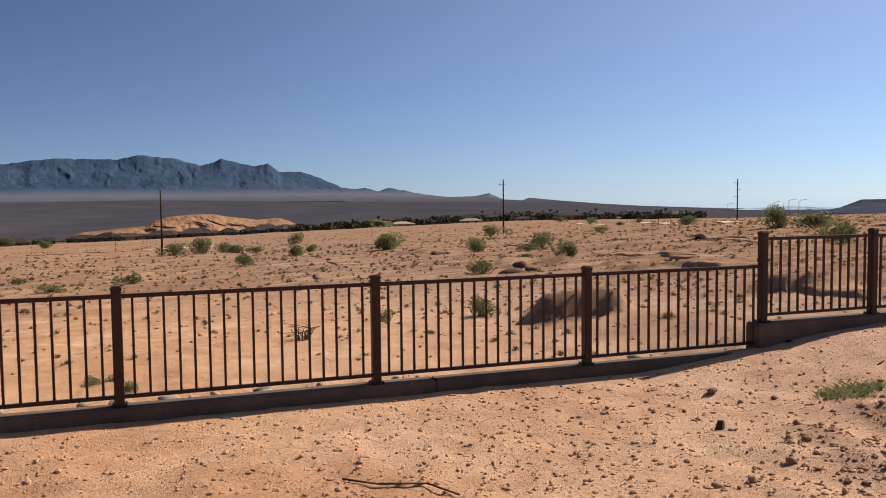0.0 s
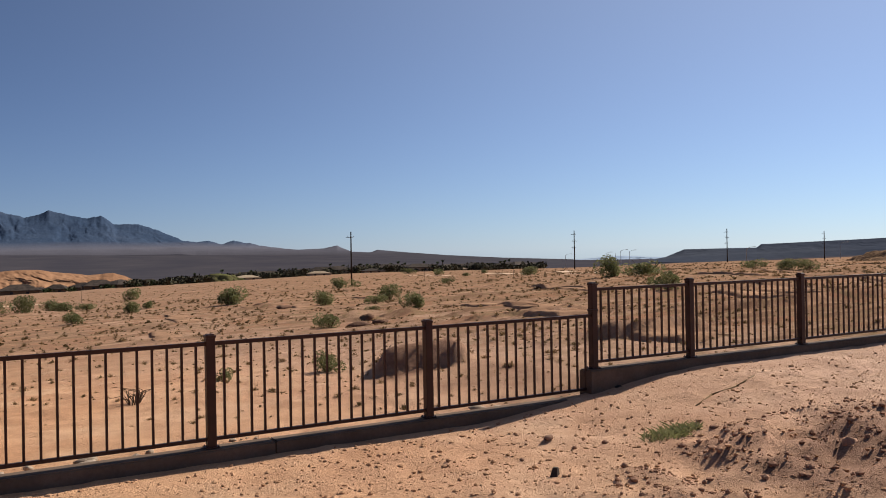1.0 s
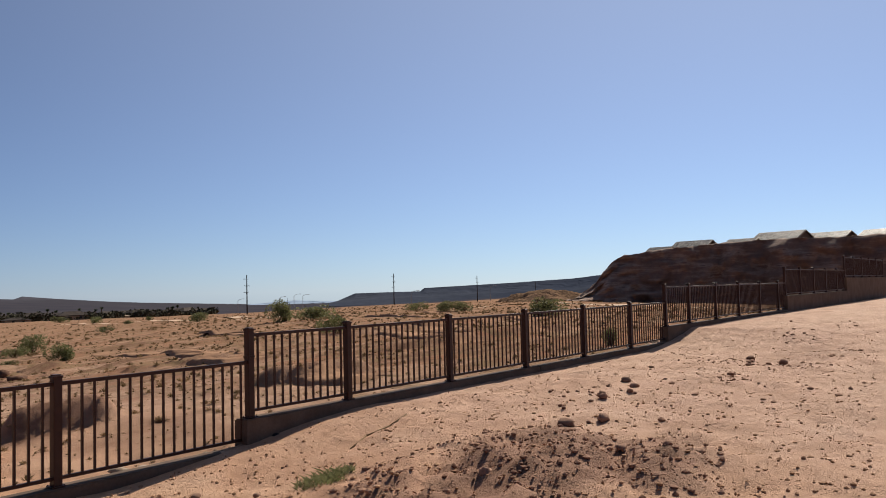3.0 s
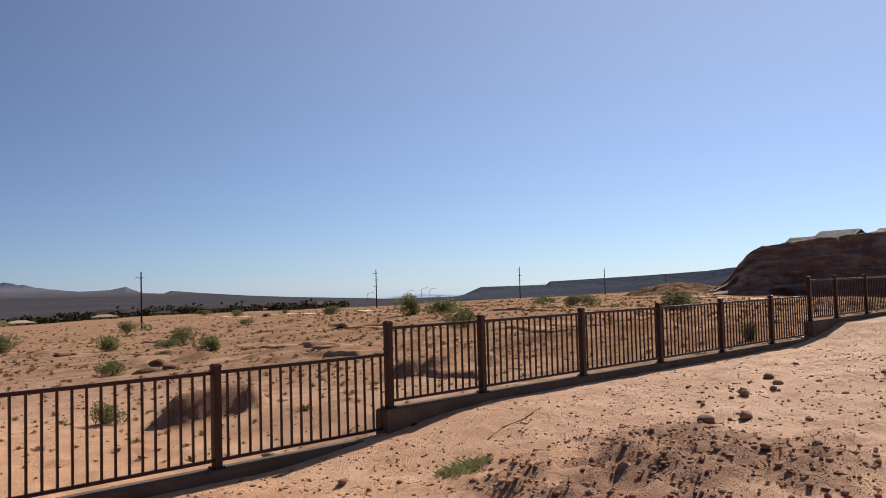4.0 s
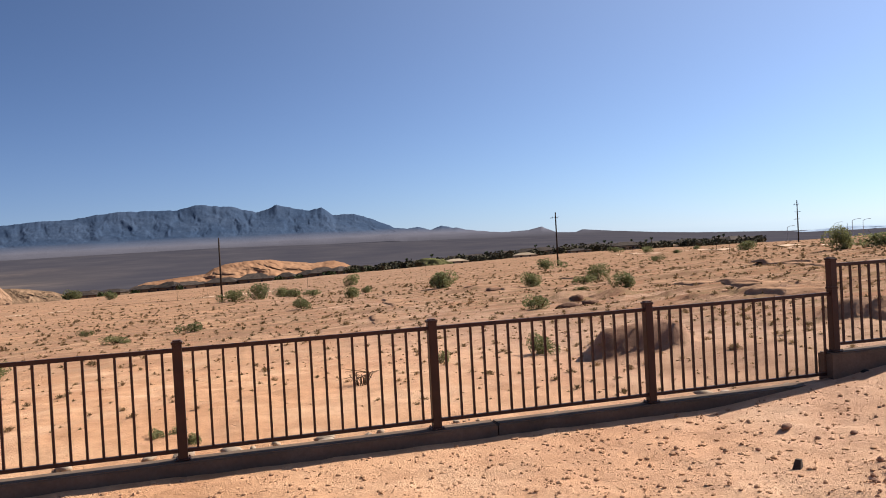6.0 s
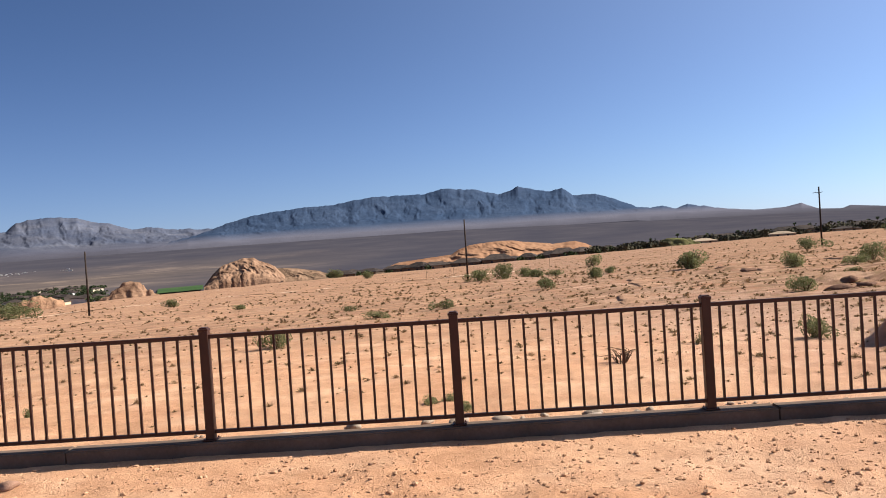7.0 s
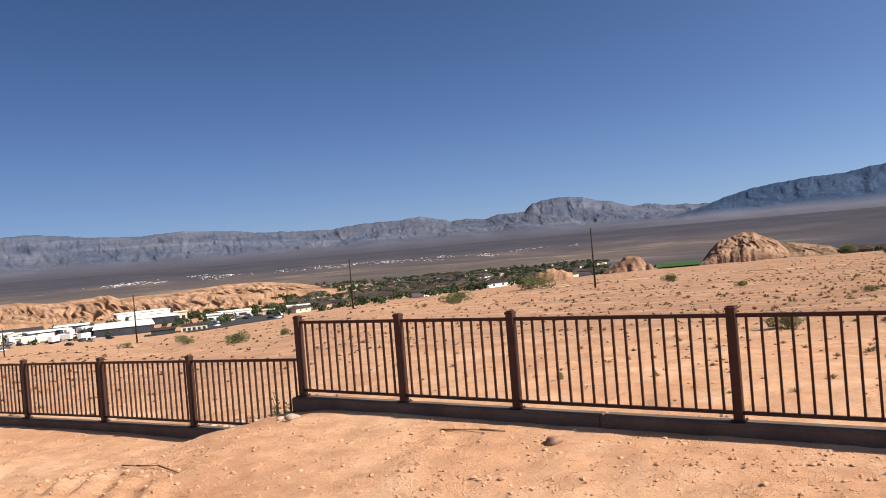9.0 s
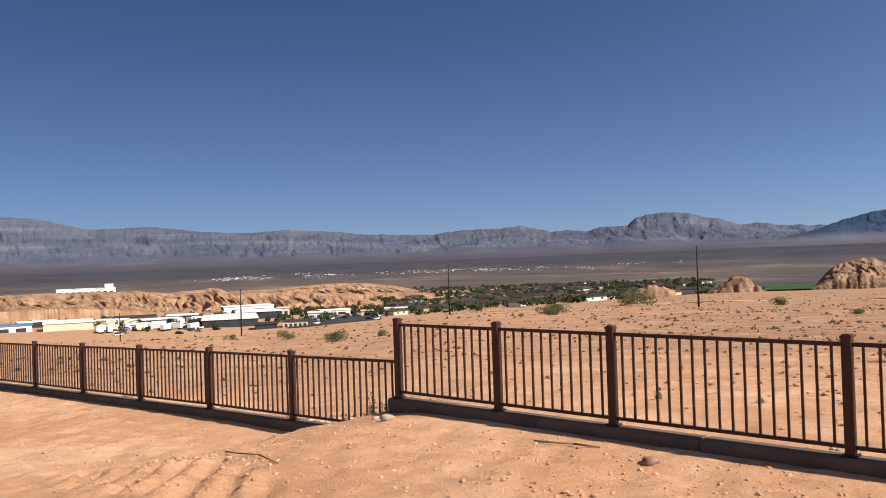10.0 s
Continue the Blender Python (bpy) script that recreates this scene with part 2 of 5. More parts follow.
PALESTONE = mottled("pale_stone", (0.40, 0.30, 0.22), (0.52, 0.42, 0.33), 9, 90, 0.9, 0, 0.4, 0.01, 0.3)
DIMSTUCCO = mottled("brown_stucco", (0.17, 0.12, 0.085), (0.24, 0.175, 0.125), 0.4, 6, 0.9, 0, 0.2, 0.02, 0.35)
STUCCO = mottled("tan_stucco", (0.38, 0.29, 0.20), (0.46, 0.36, 0.26), 0.4, 6, 0.9, 0, 0.2, 0.02, 0.35)
WHITEWALL = mottled("white_painted_metal", (0.70, 0.68, 0.63), (0.80, 0.79, 0.76), 0.1, 2, 0.6, 0, 0.05, 0.01)
CREAM = mottled("cream_stucco", (0.60, 0.50, 0.35), (0.68, 0.58, 0.43), 0.1, 2, 0.85, 0, 0.1, 0.01)
ROOF = mottled("dark_brown_roof_tile", (0.045, 0.036, 0.032), (0.095, 0.072, 0.06), 0.5, 5, 0.85, 0, 0.4, 0.05, 0.4)
HILLTILE = mottled("worn_grey_barrel_tile", (0.10, 0.092, 0.09), (0.24, 0.22, 0.21), 0.9, 5, 0.5, 0, 0.4, 0.05, 0.4, 0, 0.5)
DARKSIDE = mottled("dark_glazed_side", (0.03, 0.035, 0.045), (0.05, 0.055, 0.065), 0.2, 3, 0.4)
BLUEMETAL = mottled("blue_metal_roof", (0.10, 0.19, 0.33), (0.14, 0.24, 0.38), 0.1, 2, 0.5)
ASPHALT = mottled("dark_asphalt", (0.045, 0.045, 0.048), (0.065, 0.064, 0.065), 0.1, 3, 0.9, 0, 0.2, 0.01)
STEEL = mottled("galvanised_steel", (0.30, 0.31, 0.32), (0.38, 0.39, 0.40), 2, 30, 0.45, 0.6, 0.05, 0.001)
BLACK = mottled("black_tyre_and_hole_tube", (0.01, 0.01, 0.011), (0.02, 0.02, 0.02), 5, 50, 0.6)
DUST = mottled("pale_graded_track", (0.62, 0.44, 0.30), (0.68, 0.50, 0.36), 0.5, 8, 0.95, 0, 0.3, 0.02)
TIMBER = mottled("creosoted_timber", (0.03, 0.022, 0.018), (0.055, 0.04, 0.032), 1.5, 20, 0.9, 0, 0.3, 0.01)
ROCK = mottled("red_badland_rock", (0.13, 0.072, 0.05), (0.23, 0.13, 0.085), 0.12, 0.9, 0.95, 0, 0.8, 0.5)


def strata_material():
    m, nt, b, pos = material("layered_red_rock", 0.95)
    flat = nt.nodes.new("ShaderNodeVectorMath")
    flat.operation = "MULTIPLY"
    flat.inputs[1].default_value = (0.11, 0.11, 0.7)
    nt.links.new(pos, flat.inputs[0])
    bands, grain = noise_tex(nt, flat.outputs[0], 1.0, 6, 0.6), noise_tex(nt, pos, 0.5, 6, 0.7)
    col = ramp(nt, bands, [(0.3, (0.20, 0.118, 0.085)), (0.5, (0.27, 0.165, 0.118)), (0.6, (0.42, 0.30, 0.225)), (0.66, (0.23, 0.14, 0.10))])
    col = mix(nt, 0.6, col, ramp(nt, grain, [(0.3, (0.5, 0.5, 0.5)), (0.65, (1, 1, 1))]), "MULTIPLY")
    nt.links.new(col, b.inputs["Base Color"])
    bump(nt, b, mix(nt, 0.5, bands, grain), 0.8, 0.8)
    return m


STRATA = strata_material()


# ---------------------------------------------------------------- builders
def mesh_object(name, bm, mat, parent=None, smooth=False):
    me = bpy.data.meshes.new(name)
    bm.to_mesh(me)
    bm.free()
    me.materials.append(mat)
    if smooth:
        me.polygons.foreach_set("use_smooth", [True] * len(me.polygons))
    ob = new(name, me)
    ob.parent = parent
    return ob


def part(name, bm, mat, parent, label="", smooth=False):
    ob = mesh_object(name, bm, mat, parent, smooth)
    return tagged(ob, label) if label else ob


def shared(name, me, parent, place, turn=0.0, scale=(1, 1, 1)):
    ob = new(name, me)
    ob.parent = parent
    ob.matrix_basis = Matrix.LocRotScale(place, Euler((0, 0, turn)), scale)
    return ob


def mesh_of(name, bm, mat, smooth=False):
    me = bpy.data.meshes.new(name)
    bm.to_mesh(me)
    bm.free()
    me.materials.append(mat)
    if smooth:
        me.polygons.foreach_set("use_smooth", [True] * len(me.polygons))
    return me


def box(bm, size, centre=(0, 0, 0), bevel=0.0, turn=None):
    m = Matrix.Translation(centre) @ (turn or Matrix()) @ Matrix.Diagonal((*size, 1))
    made = bmesh.ops.create_cube(bm, size=1.0, matrix=m)["verts"]
    if bevel:
        edges = list({e for v in made for e in v.link_edges})
        bmesh.ops.bevel(bm, geom=edges, offset=bevel, segments=2, affect="EDGES", profile=0.6)
    return bm


def tube(bm, a, b, r1, r2, sides=8):
    a, b = Vector(a), Vector(b)
    m = Matrix.Translation((a + b) / 2) @ (b - a).to_track_quat("Z", "Y").to_matrix().to_4x4()
    bmesh.ops.create_cone(bm, cap_ends=True, segments=sides, radius1=r1, radius2=r2, depth=(b - a).length, matrix=m)


def smoothstep(a, b, v):
    f = np.clip((v - a) / (b - a), 0, 1)
    return f * f * (3 - 2 * f)


# ---------------------------------------------------------------- ground
OX, OY, OZ = 2.3, 0.25, 1.61
RADII = np.array([25, 150, 400, 700, 1200, 2000, 3000, 4900.0])
BEARINGS = np.array([-90, -56, -42, -25, 0, 24, 40, 50, 62, 80.0])
LAND = np.array([
    (-1.2, -9, -25, -36, -40, -42, -5, 0), (-2.2, -11.2, -33, -38, -42, -42, -8, 0), (-1.7, -8.6, -27, -39, -42, -42, -5, 0),
    (-1.5, -8.6, -19, -34, -40, -42, 5, 5), (-1.4, -7.75, -15.2, -30, -40, -42, 12, 12), (-1.0, -5.4, -9.6, -16, -33, -42, -10, -10),
    (-0.4, -2.8, -8, -16, -29, -44, -58, -70), (0, -2, -6, -12, -22, -36, -50, -70), (0.2, -1.9, -5, -10, -15, -20, -30, -30),
    (0.5, -4.2, -8, -9, -9, -6, 0, 0)])


def wavy(x, y, s, seed):
    """Cheap smooth noise for arrays, about -1 to 1."""
    v = 0
    for k in range(3):
        a = seed * 1.7 + k * 2.1
        f = s * (1.9 ** k)
        v = v + np.sin(f * (x * math.cos(a) + y * math.sin(a)) + seed * 5 + k) * np.sin(f * 1.13 * (x * math.cos(a + 1.3) + y * math.sin(a + 1.3)) + seed * 3 - k) / (1.6 ** k)
    return v * 0.6


LATTICE = np.random.RandomState(4).rand(512, 512)


def grit(x, y, s, seed=0):
    """Smooth lattice noise, 0 to 1, with s cells to the metre."""
    u, v = x * s + 37.3 * seed + 1000, y * s + 91.7 * seed + 1000
    i, j = np.floor(u).astype(int), np.floor(v).astype(int)
    a, b = u - i, v - j
    a, b = a * a * (3 - 2 * a), b * b * (3 - 2 * b)
    L = LATTICE
    i0, i1, j0, j1 = i % 512, (i + 1) % 512, j % 512, (j + 1) % 512
    return (L[i0, j0] * (1 - a) + L[i1, j0] * a) * (1 - b) + (L[i0, j1] * (1 - a) + L[i1, j1] * a) * b


# washed-out banks in the field: middle, bearing of the crest, half length, height, width
BANKS = [(8.3, 10.7, -63, 0.85, 0.36, 0.78), (13.2, 10.9, -55, 1.3, 0.3, 0.78), (17.5, 31, -60, 2.0, 0.4, 0.8), (19.5, 27, -75, 3.6, 0.2, 0.7), (26.5, 21.5, -72, 6.0, 0.3, 0.8), (22.5, 13, -80, 5, 0.22, 0.6), (22, 58, -80, 3.5, 0.35, 1.2), (-30, 88, -75, 9, 0.45, 1.4), (18, 21.5, -55, 2.6, 0.22, 0.6), (30, 42, -80, 9, 0.28, 1.0)]


def banks(x, y):
    """Raised on the far side of each crest, broken off steeply towards the lot."""
    z = 0
    for bx, by, turn, half, high, wide in BANKS:
        c, s = math.cos(radians(turn)), math.sin(radians(turn))
        along, across = (x - bx) * s + (y - by) * c, (x - bx) * c - (y - by) * s
        across = across * (1 if c > 0 else -1) + 0.35 * (grit(x, y, 1.1, 5) - 0.5) * wide
        z = z + high * smoothstep(half, half * 0.6, np.abs(along)) * smoothstep(-0.22 * wide, 0.22 * wide, across) * smoothstep(3.5 * wide, 0.3 * wide, across)
    return z


def near_land(x, y):
    """The graded lot on the camera's side of the fence."""
    at_fence = np.interp(x, [-30, -16, -8.5, -6.6, -5.3, -4.5, 6.8, 8.4, 9.2, 9.9, 18.8, 20.2, 21.6, 30], [-1.2, -0.84, -0.65, -0.63, -0.2, -0.11, -0.11, 0.04, 0.15, 0.19, 0.19, 0.3, 0.53, 0.56])
    back = np.interp(x, [-30, -10, -3, 2.5, 7, 12, 22, 40], [-1.3, -0.62, -0.2, -0.06, 0.06, 0.22, 0.45, 0.6])
    f = smoothstep(1.0, 6.6, y)
    return back * (1 - f) + at_fence * f


def field_land(x, y):
    az, r = np.degrees(np.arctan2(x - OX, y - OY)), np.hypot(x - OX, y - OY)
    i = np.clip(np.searchsorted(BEARINGS, az) - 1, 0, len(BEARINGS) - 2)
    f = np.clip((az - BEARINGS[i]) / (BEARINGS[i + 1] - BEARINGS[i]), 0, 1)
    rows = LAND[i] * (1 - f)[..., None] + LAND[i + 1] * f[..., None]
    j = np.clip(np.searchsorted(RADII, r) - 1, 0, len(RADII) - 2)
    g = np.clip((r - RADII[j]) / (RADII[j + 1] - RADII[j]), 0, 1)
    lo, hi = np.take_along_axis(rows, j[..., None], -1)[..., 0], np.take_along_axis(rows, j[..., None] + 1, -1)[..., 0]
    z = lo * (1 - g) + hi * g
    by_fence = np.interp(x, [-30, -8, -5.6, -4.6, 7.6, 9.0, 19, 21], [-1.2, -0.7, -0.62, -0.09, -0.09, 0.1, 0.12, 0.4])
    near = smoothstep(25, 7, np.maximum(r, y))
    return z * (1 - near) + by_fence * near


def land(x, y):
    x, y = np.asarray(x, float), np.asarray(y, float)
    r = np.hypot(x - OX, y - OY)
    side = (y > 7.0) * 1.0
    back = near_land(x, y)
    z = np.where(side > 0, field_land(x, y), back)
    rough = 0.02 * wavy(x, y, 1.6, 1) + 0.04 * (grit(x, y, 1.7, 1) - 0.5) + 0.04 * (grit(x, y, 4.3, 2) - 0.5) + 0.038 * (grit(x, y, 9.5, 3) - 0.5)
    heap = smoothstep(1.15, 0.35, np.hypot((x - 8.3) / 2.3, (y - 3.45) / 1.5) + 0.5 * (grit(x, y, 1.3, 9) - 0.5)) * (side < 1)
    rough = rough + heap * (0.03 + 0.17 * (grit(x, y, 2.6, 6) - 0.4) + 0.14 * (grit(x, y, 5, 7) - 0.5) + 0.09 * (grit(x, y, 9, 4) - 0.5))
    ruts = smoothstep(1.0, 0.6, np.hypot((x + 5.2) / 2.2, (y - 3.9) / 0.7)) * (side < 1)
    tread = np.sin((x * 0.8 + y * 0.75) * 17 + 2 * grit(x, y, 1.5, 8))
    rough = rough + ruts * (0.03 * tread + 0.028 * np.sign(tread) * np.abs(tread) ** 0.4) * (0.5 + grit(x, y, 2.2, 14))
    rough = rough * (1 - 0.75 * smoothstep(6.0, 6.7, y) * (side < 1))
    z = z + banks(x, y) * (side > 0)
    swell = wavy(x, y, 0.09, 3) * 0.35 * smoothstep(20, 90, r) + wavy(x, y, 0.35, 4) * 0.12 * smoothstep(12, 40, r)
    return z + rough * smoothstep(60, 20, r) + swell * (side > 0) * smoothstep(1500, 500, r)


def spread(lo, hi, step, limit, growth):
    """Grid lines: even between lo and hi, then wider and wider out to the limit."""
    mid = list(np.arange(lo, hi + step / 2, step))
    up, d = [mid[-1]], step
    while up[-1] < limit:
        d *= growth
        up.append(up[-1] + d)
    down, d = [mid[0]], step
    while down[-1] > -limit:
        d *= growth
        down.append(down[-1] - d)
    return np.array(down[:0:-1] + mid + up[1:])


def grid_mesh(name, X, Y, Z, mat):
    n, k = X.shape
    idx = np.arange(n * k).reshape(n, k)
    quads = np.stack([idx[:-1, :-1], idx[:-1, 1:], idx[1:, 1:], idx[1:, :-1]], -1).reshape(-1, 4)
    me = bpy.data.meshes.new(name)
    me.vertices.add(n * k)
    me.vertices.foreach_set("co", np.stack([X, Y, Z], -1).ravel())
    me.loops.add(quads.size)
    me.loops.foreach_set("vertex_index", quads.ravel())
    me.polygons.add(len(quads))
    me.polygons.foreach_set("loop_start", np.arange(0, quads.size, 4))
    me.polygons.foreach_set("use_smooth", np.ones(len(quads), bool))
    me.update(calc_edges=True)
    me.materials.append(mat)
    return me


def build_ground():
    xs = spread(-14, 24, 0.09, 4900, 1.055)
    ys = spread(0.6, 6.84, 0.075, 4900, 1.05)
    far = ys[ys > 20] + 0.0
    ys = np.concatenate([ys[ys < 6.86], [6.9, 6.999, 7.001, 7.1], np.arange(7.2, 20, 0.14), far])
    X, Y = np.meshgrid(xs, ys)
    Z = land(X, Y)
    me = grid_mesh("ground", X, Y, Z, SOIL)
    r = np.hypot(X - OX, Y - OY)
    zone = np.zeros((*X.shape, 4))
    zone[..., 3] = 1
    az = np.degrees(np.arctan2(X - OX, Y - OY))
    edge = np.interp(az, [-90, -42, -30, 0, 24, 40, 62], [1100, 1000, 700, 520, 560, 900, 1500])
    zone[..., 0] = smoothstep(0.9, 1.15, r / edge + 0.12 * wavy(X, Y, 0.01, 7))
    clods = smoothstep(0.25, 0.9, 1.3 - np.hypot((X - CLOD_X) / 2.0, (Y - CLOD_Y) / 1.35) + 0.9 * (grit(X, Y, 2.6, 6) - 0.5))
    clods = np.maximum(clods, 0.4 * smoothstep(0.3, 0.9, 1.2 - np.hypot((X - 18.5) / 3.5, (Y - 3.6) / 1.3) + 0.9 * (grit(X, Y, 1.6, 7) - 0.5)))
    # shade on the bank's damp broken face, painted in as dark soil
    damp_shade = smoothstep(0.2, 0.7, 1.1 - np.hypot((X - 8.3) / 1.15, (Y - 10.75) / 0.75) + 0.5 * (grit(X, Y, 2.0, 5) - 0.5))
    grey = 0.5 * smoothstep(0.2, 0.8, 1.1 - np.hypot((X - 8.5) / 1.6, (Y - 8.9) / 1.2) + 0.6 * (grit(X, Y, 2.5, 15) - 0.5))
    zone[..., 1] = np.where(Y < 6.6, clods, np.maximum(damp_shade, grey) * (Y > 7.2))
    # stronger towards the sun's bearing: backlit shade painted into the field colour
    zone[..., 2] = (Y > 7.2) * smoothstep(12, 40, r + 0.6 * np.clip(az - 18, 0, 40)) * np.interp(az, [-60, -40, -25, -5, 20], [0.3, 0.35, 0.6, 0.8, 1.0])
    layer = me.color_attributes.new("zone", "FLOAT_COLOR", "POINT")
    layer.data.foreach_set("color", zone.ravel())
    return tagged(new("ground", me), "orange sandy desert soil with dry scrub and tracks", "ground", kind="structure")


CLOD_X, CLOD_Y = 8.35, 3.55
ground = build_ground()


# ---------------------------------------------------------------- distant ranges
def build_range(name, label, bearings, tops, r_foot, r_ridge, foot_el, mat, rugged, seed, crest=0.06, rock_el=None):
    """A mountain range as a relief: skyline heights in degrees over a run of bearings, a gravel fan at the foot, and above rock_el a rock face cut by gullies."""
    az = np.arange(bearings[0], bearings[-1], 0.06)
    t = np.linspace(0, 1.25, 80)
    A, T = np.meshgrid(az, t)
    top = np.interp(A, bearings, tops)
    wob = np.array([[noise.fractal(Vector((a * 1.6, seed, 0)), 0.8, 2.1, 6) for a in az]])
    top = top + crest * wob * smoothstep(0, 1.2, top + 0.3)
    broad = sum(np.interp(A + k, bearings, tops) for k in np.linspace(-3, 3, 17)) / 17
    foot = np.full(A.shape, foot_el) if np.isscalar(foot_el) else np.interp(A, bearings, foot_el)
    knee = 0.4
    rock = foot + 0.5 * (broad - foot) if rock_el is None else np.minimum(np.interp(A, *rock_el), foot + 0.6 * (broad - foot))
    rock = rock + 0.14 * np.array([[noise.noise(Vector((a * 0.33, seed + 2, 0))) for a in az]]) * np.clip(broad - foot, 0, 1)
    s = np.clip((T - knee) / (1 - knee), 0, 1)
    top = broad + (top - broad) * s ** 3
    rise = t * 2.6

    def bend(a, v):
        return 0.7 * noise.noise(Vector((a * 0.5, v * 0.6, seed + 4))) + 0.35 * noise.noise(Vector((a * 1.6, v * 1.6, seed + 5)))

    spur = np.array([[noise.fractal(Vector((a * 0.5 + bend(a, v) + 0.6 * v, v * 1.3, seed)), 0.6, 2.1, 7) for a in az] for v in rise])
    gully = np.array([[noise.ridged_multi_fractal(Vector((a * 0.45 + 0.9 * bend(a, v) + 0.5 * v, v * 0.95, seed + 9)), 0.8, 2.2, 7, 1.0, 2.0) for a in az] for v in rise])
    gully = 0.6 * (spur - spur.mean()) / spur.std() + 0.5 * (gully - gully.mean()) / gully.std()
    steep = smoothstep(0.02, 0.35, s) * smoothstep(1.0, 0.82, s) * (T <= 1)
    up = np.where(T < 1, 0.6 * s + 0.4 * s ** 2, 1 - (T - 1) * 2.2)
    el = foot + (rock - foot) * np.clip(T / knee, 0, 1) + (top - rock) * up + gully * 0.12 * rugged * steep * np.clip(top - rock, 0, 2)
    R = r_foot + (r_ridge - r_foot) * T - gully * 26 * rugged * steep
    el[0] = foot[0] - 1.5
    X, Y, Z = OX + R * np.sin(np.radians(A)), OY + R * np.cos(np.radians(A)), OZ + R * np.tan(np.radians(el))
    return tagged(new(name, grid_mesh(name, X, Y, Z, mat)), label, "mountains", kind="structure")


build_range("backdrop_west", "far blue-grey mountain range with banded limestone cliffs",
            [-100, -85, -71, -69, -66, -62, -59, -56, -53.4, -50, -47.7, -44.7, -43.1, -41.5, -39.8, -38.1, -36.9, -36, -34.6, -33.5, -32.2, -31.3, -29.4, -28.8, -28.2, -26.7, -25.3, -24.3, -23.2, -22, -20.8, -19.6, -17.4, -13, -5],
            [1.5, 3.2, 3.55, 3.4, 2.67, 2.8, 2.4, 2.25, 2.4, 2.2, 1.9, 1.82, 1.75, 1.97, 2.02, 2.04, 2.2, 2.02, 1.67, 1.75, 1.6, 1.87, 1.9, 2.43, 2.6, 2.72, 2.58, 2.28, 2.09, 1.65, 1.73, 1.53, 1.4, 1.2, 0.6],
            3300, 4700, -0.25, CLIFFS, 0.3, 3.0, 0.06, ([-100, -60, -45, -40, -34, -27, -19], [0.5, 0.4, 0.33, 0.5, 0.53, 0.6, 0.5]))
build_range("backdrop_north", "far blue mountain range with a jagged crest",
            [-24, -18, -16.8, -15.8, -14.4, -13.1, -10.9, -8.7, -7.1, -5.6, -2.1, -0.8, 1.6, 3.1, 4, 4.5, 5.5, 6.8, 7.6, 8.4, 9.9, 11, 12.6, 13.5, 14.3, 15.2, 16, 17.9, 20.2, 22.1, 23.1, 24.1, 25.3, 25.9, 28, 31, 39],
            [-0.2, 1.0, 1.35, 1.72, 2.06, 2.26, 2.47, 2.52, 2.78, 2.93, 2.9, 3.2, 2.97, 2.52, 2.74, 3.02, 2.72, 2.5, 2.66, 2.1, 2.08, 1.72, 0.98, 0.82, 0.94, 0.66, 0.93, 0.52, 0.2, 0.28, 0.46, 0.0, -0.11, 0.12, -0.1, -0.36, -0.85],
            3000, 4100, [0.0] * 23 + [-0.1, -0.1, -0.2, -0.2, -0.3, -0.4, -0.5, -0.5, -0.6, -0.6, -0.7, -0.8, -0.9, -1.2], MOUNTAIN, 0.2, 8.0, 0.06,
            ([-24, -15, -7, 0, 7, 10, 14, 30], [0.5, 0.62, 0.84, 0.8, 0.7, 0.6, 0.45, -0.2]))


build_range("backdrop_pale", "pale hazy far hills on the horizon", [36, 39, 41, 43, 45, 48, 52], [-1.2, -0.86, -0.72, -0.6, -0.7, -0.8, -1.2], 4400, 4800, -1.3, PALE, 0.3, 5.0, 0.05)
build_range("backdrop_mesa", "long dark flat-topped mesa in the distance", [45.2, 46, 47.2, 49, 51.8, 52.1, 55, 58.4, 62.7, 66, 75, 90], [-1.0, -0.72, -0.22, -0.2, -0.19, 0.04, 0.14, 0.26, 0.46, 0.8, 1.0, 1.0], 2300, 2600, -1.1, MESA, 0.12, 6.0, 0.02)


# ---------------------------------------------------------------- fence
GAP = 0.1165                          # picket spacing
FENCE_Y = 7.0


def post_mesh():
    bm = bmesh.new()
    box(bm, (0.076, 0.076, 0.93), (0, 0, 0.465), 0.006)
    return mesh_of("post", bm, METAL)


def cap_mesh():
    bm = bmesh.new()
    box(bm, (0.088, 0.088, 0.022), (0, 0, 0.931), 0.006)
    box(bm, (0.066, 0.066, 0.014), (0, 0, 0.946), 0.006)
    return mesh_of("cap", bm, METAL)


def base_mesh():
    bm = bmesh.new()
    box(bm, (0.12, 0.12, 0.01), (0, 0, 0.007), 0.003)
    for sx in (-1, 1):
        for sy in (-1, 1):
            tube(bm, (0.047 * sx, 0.047 * sy, 0.01), (0.047 * sx, 0.047 * sy, 0.022), 0.007, 0.007, 6)
    return mesh_of("base_plate", bm, METAL)


def picket_mesh():
    return mesh_of("picket", box(bmesh.new(), (0.019, 0.019, 0.79), (0, 0, 0)), METAL)


POST, PICKET, CAP, BASE = post_mesh(), picket_mesh(), cap_mesh(), base_mesh()


def fence_post(thing, x, z):
    post = shared("post", POST, thing, (x, 0, z))
    shared("cap", CAP, post, (0, 0, 0))
    shared("base_plate", BASE, post, (0, 0, 0))



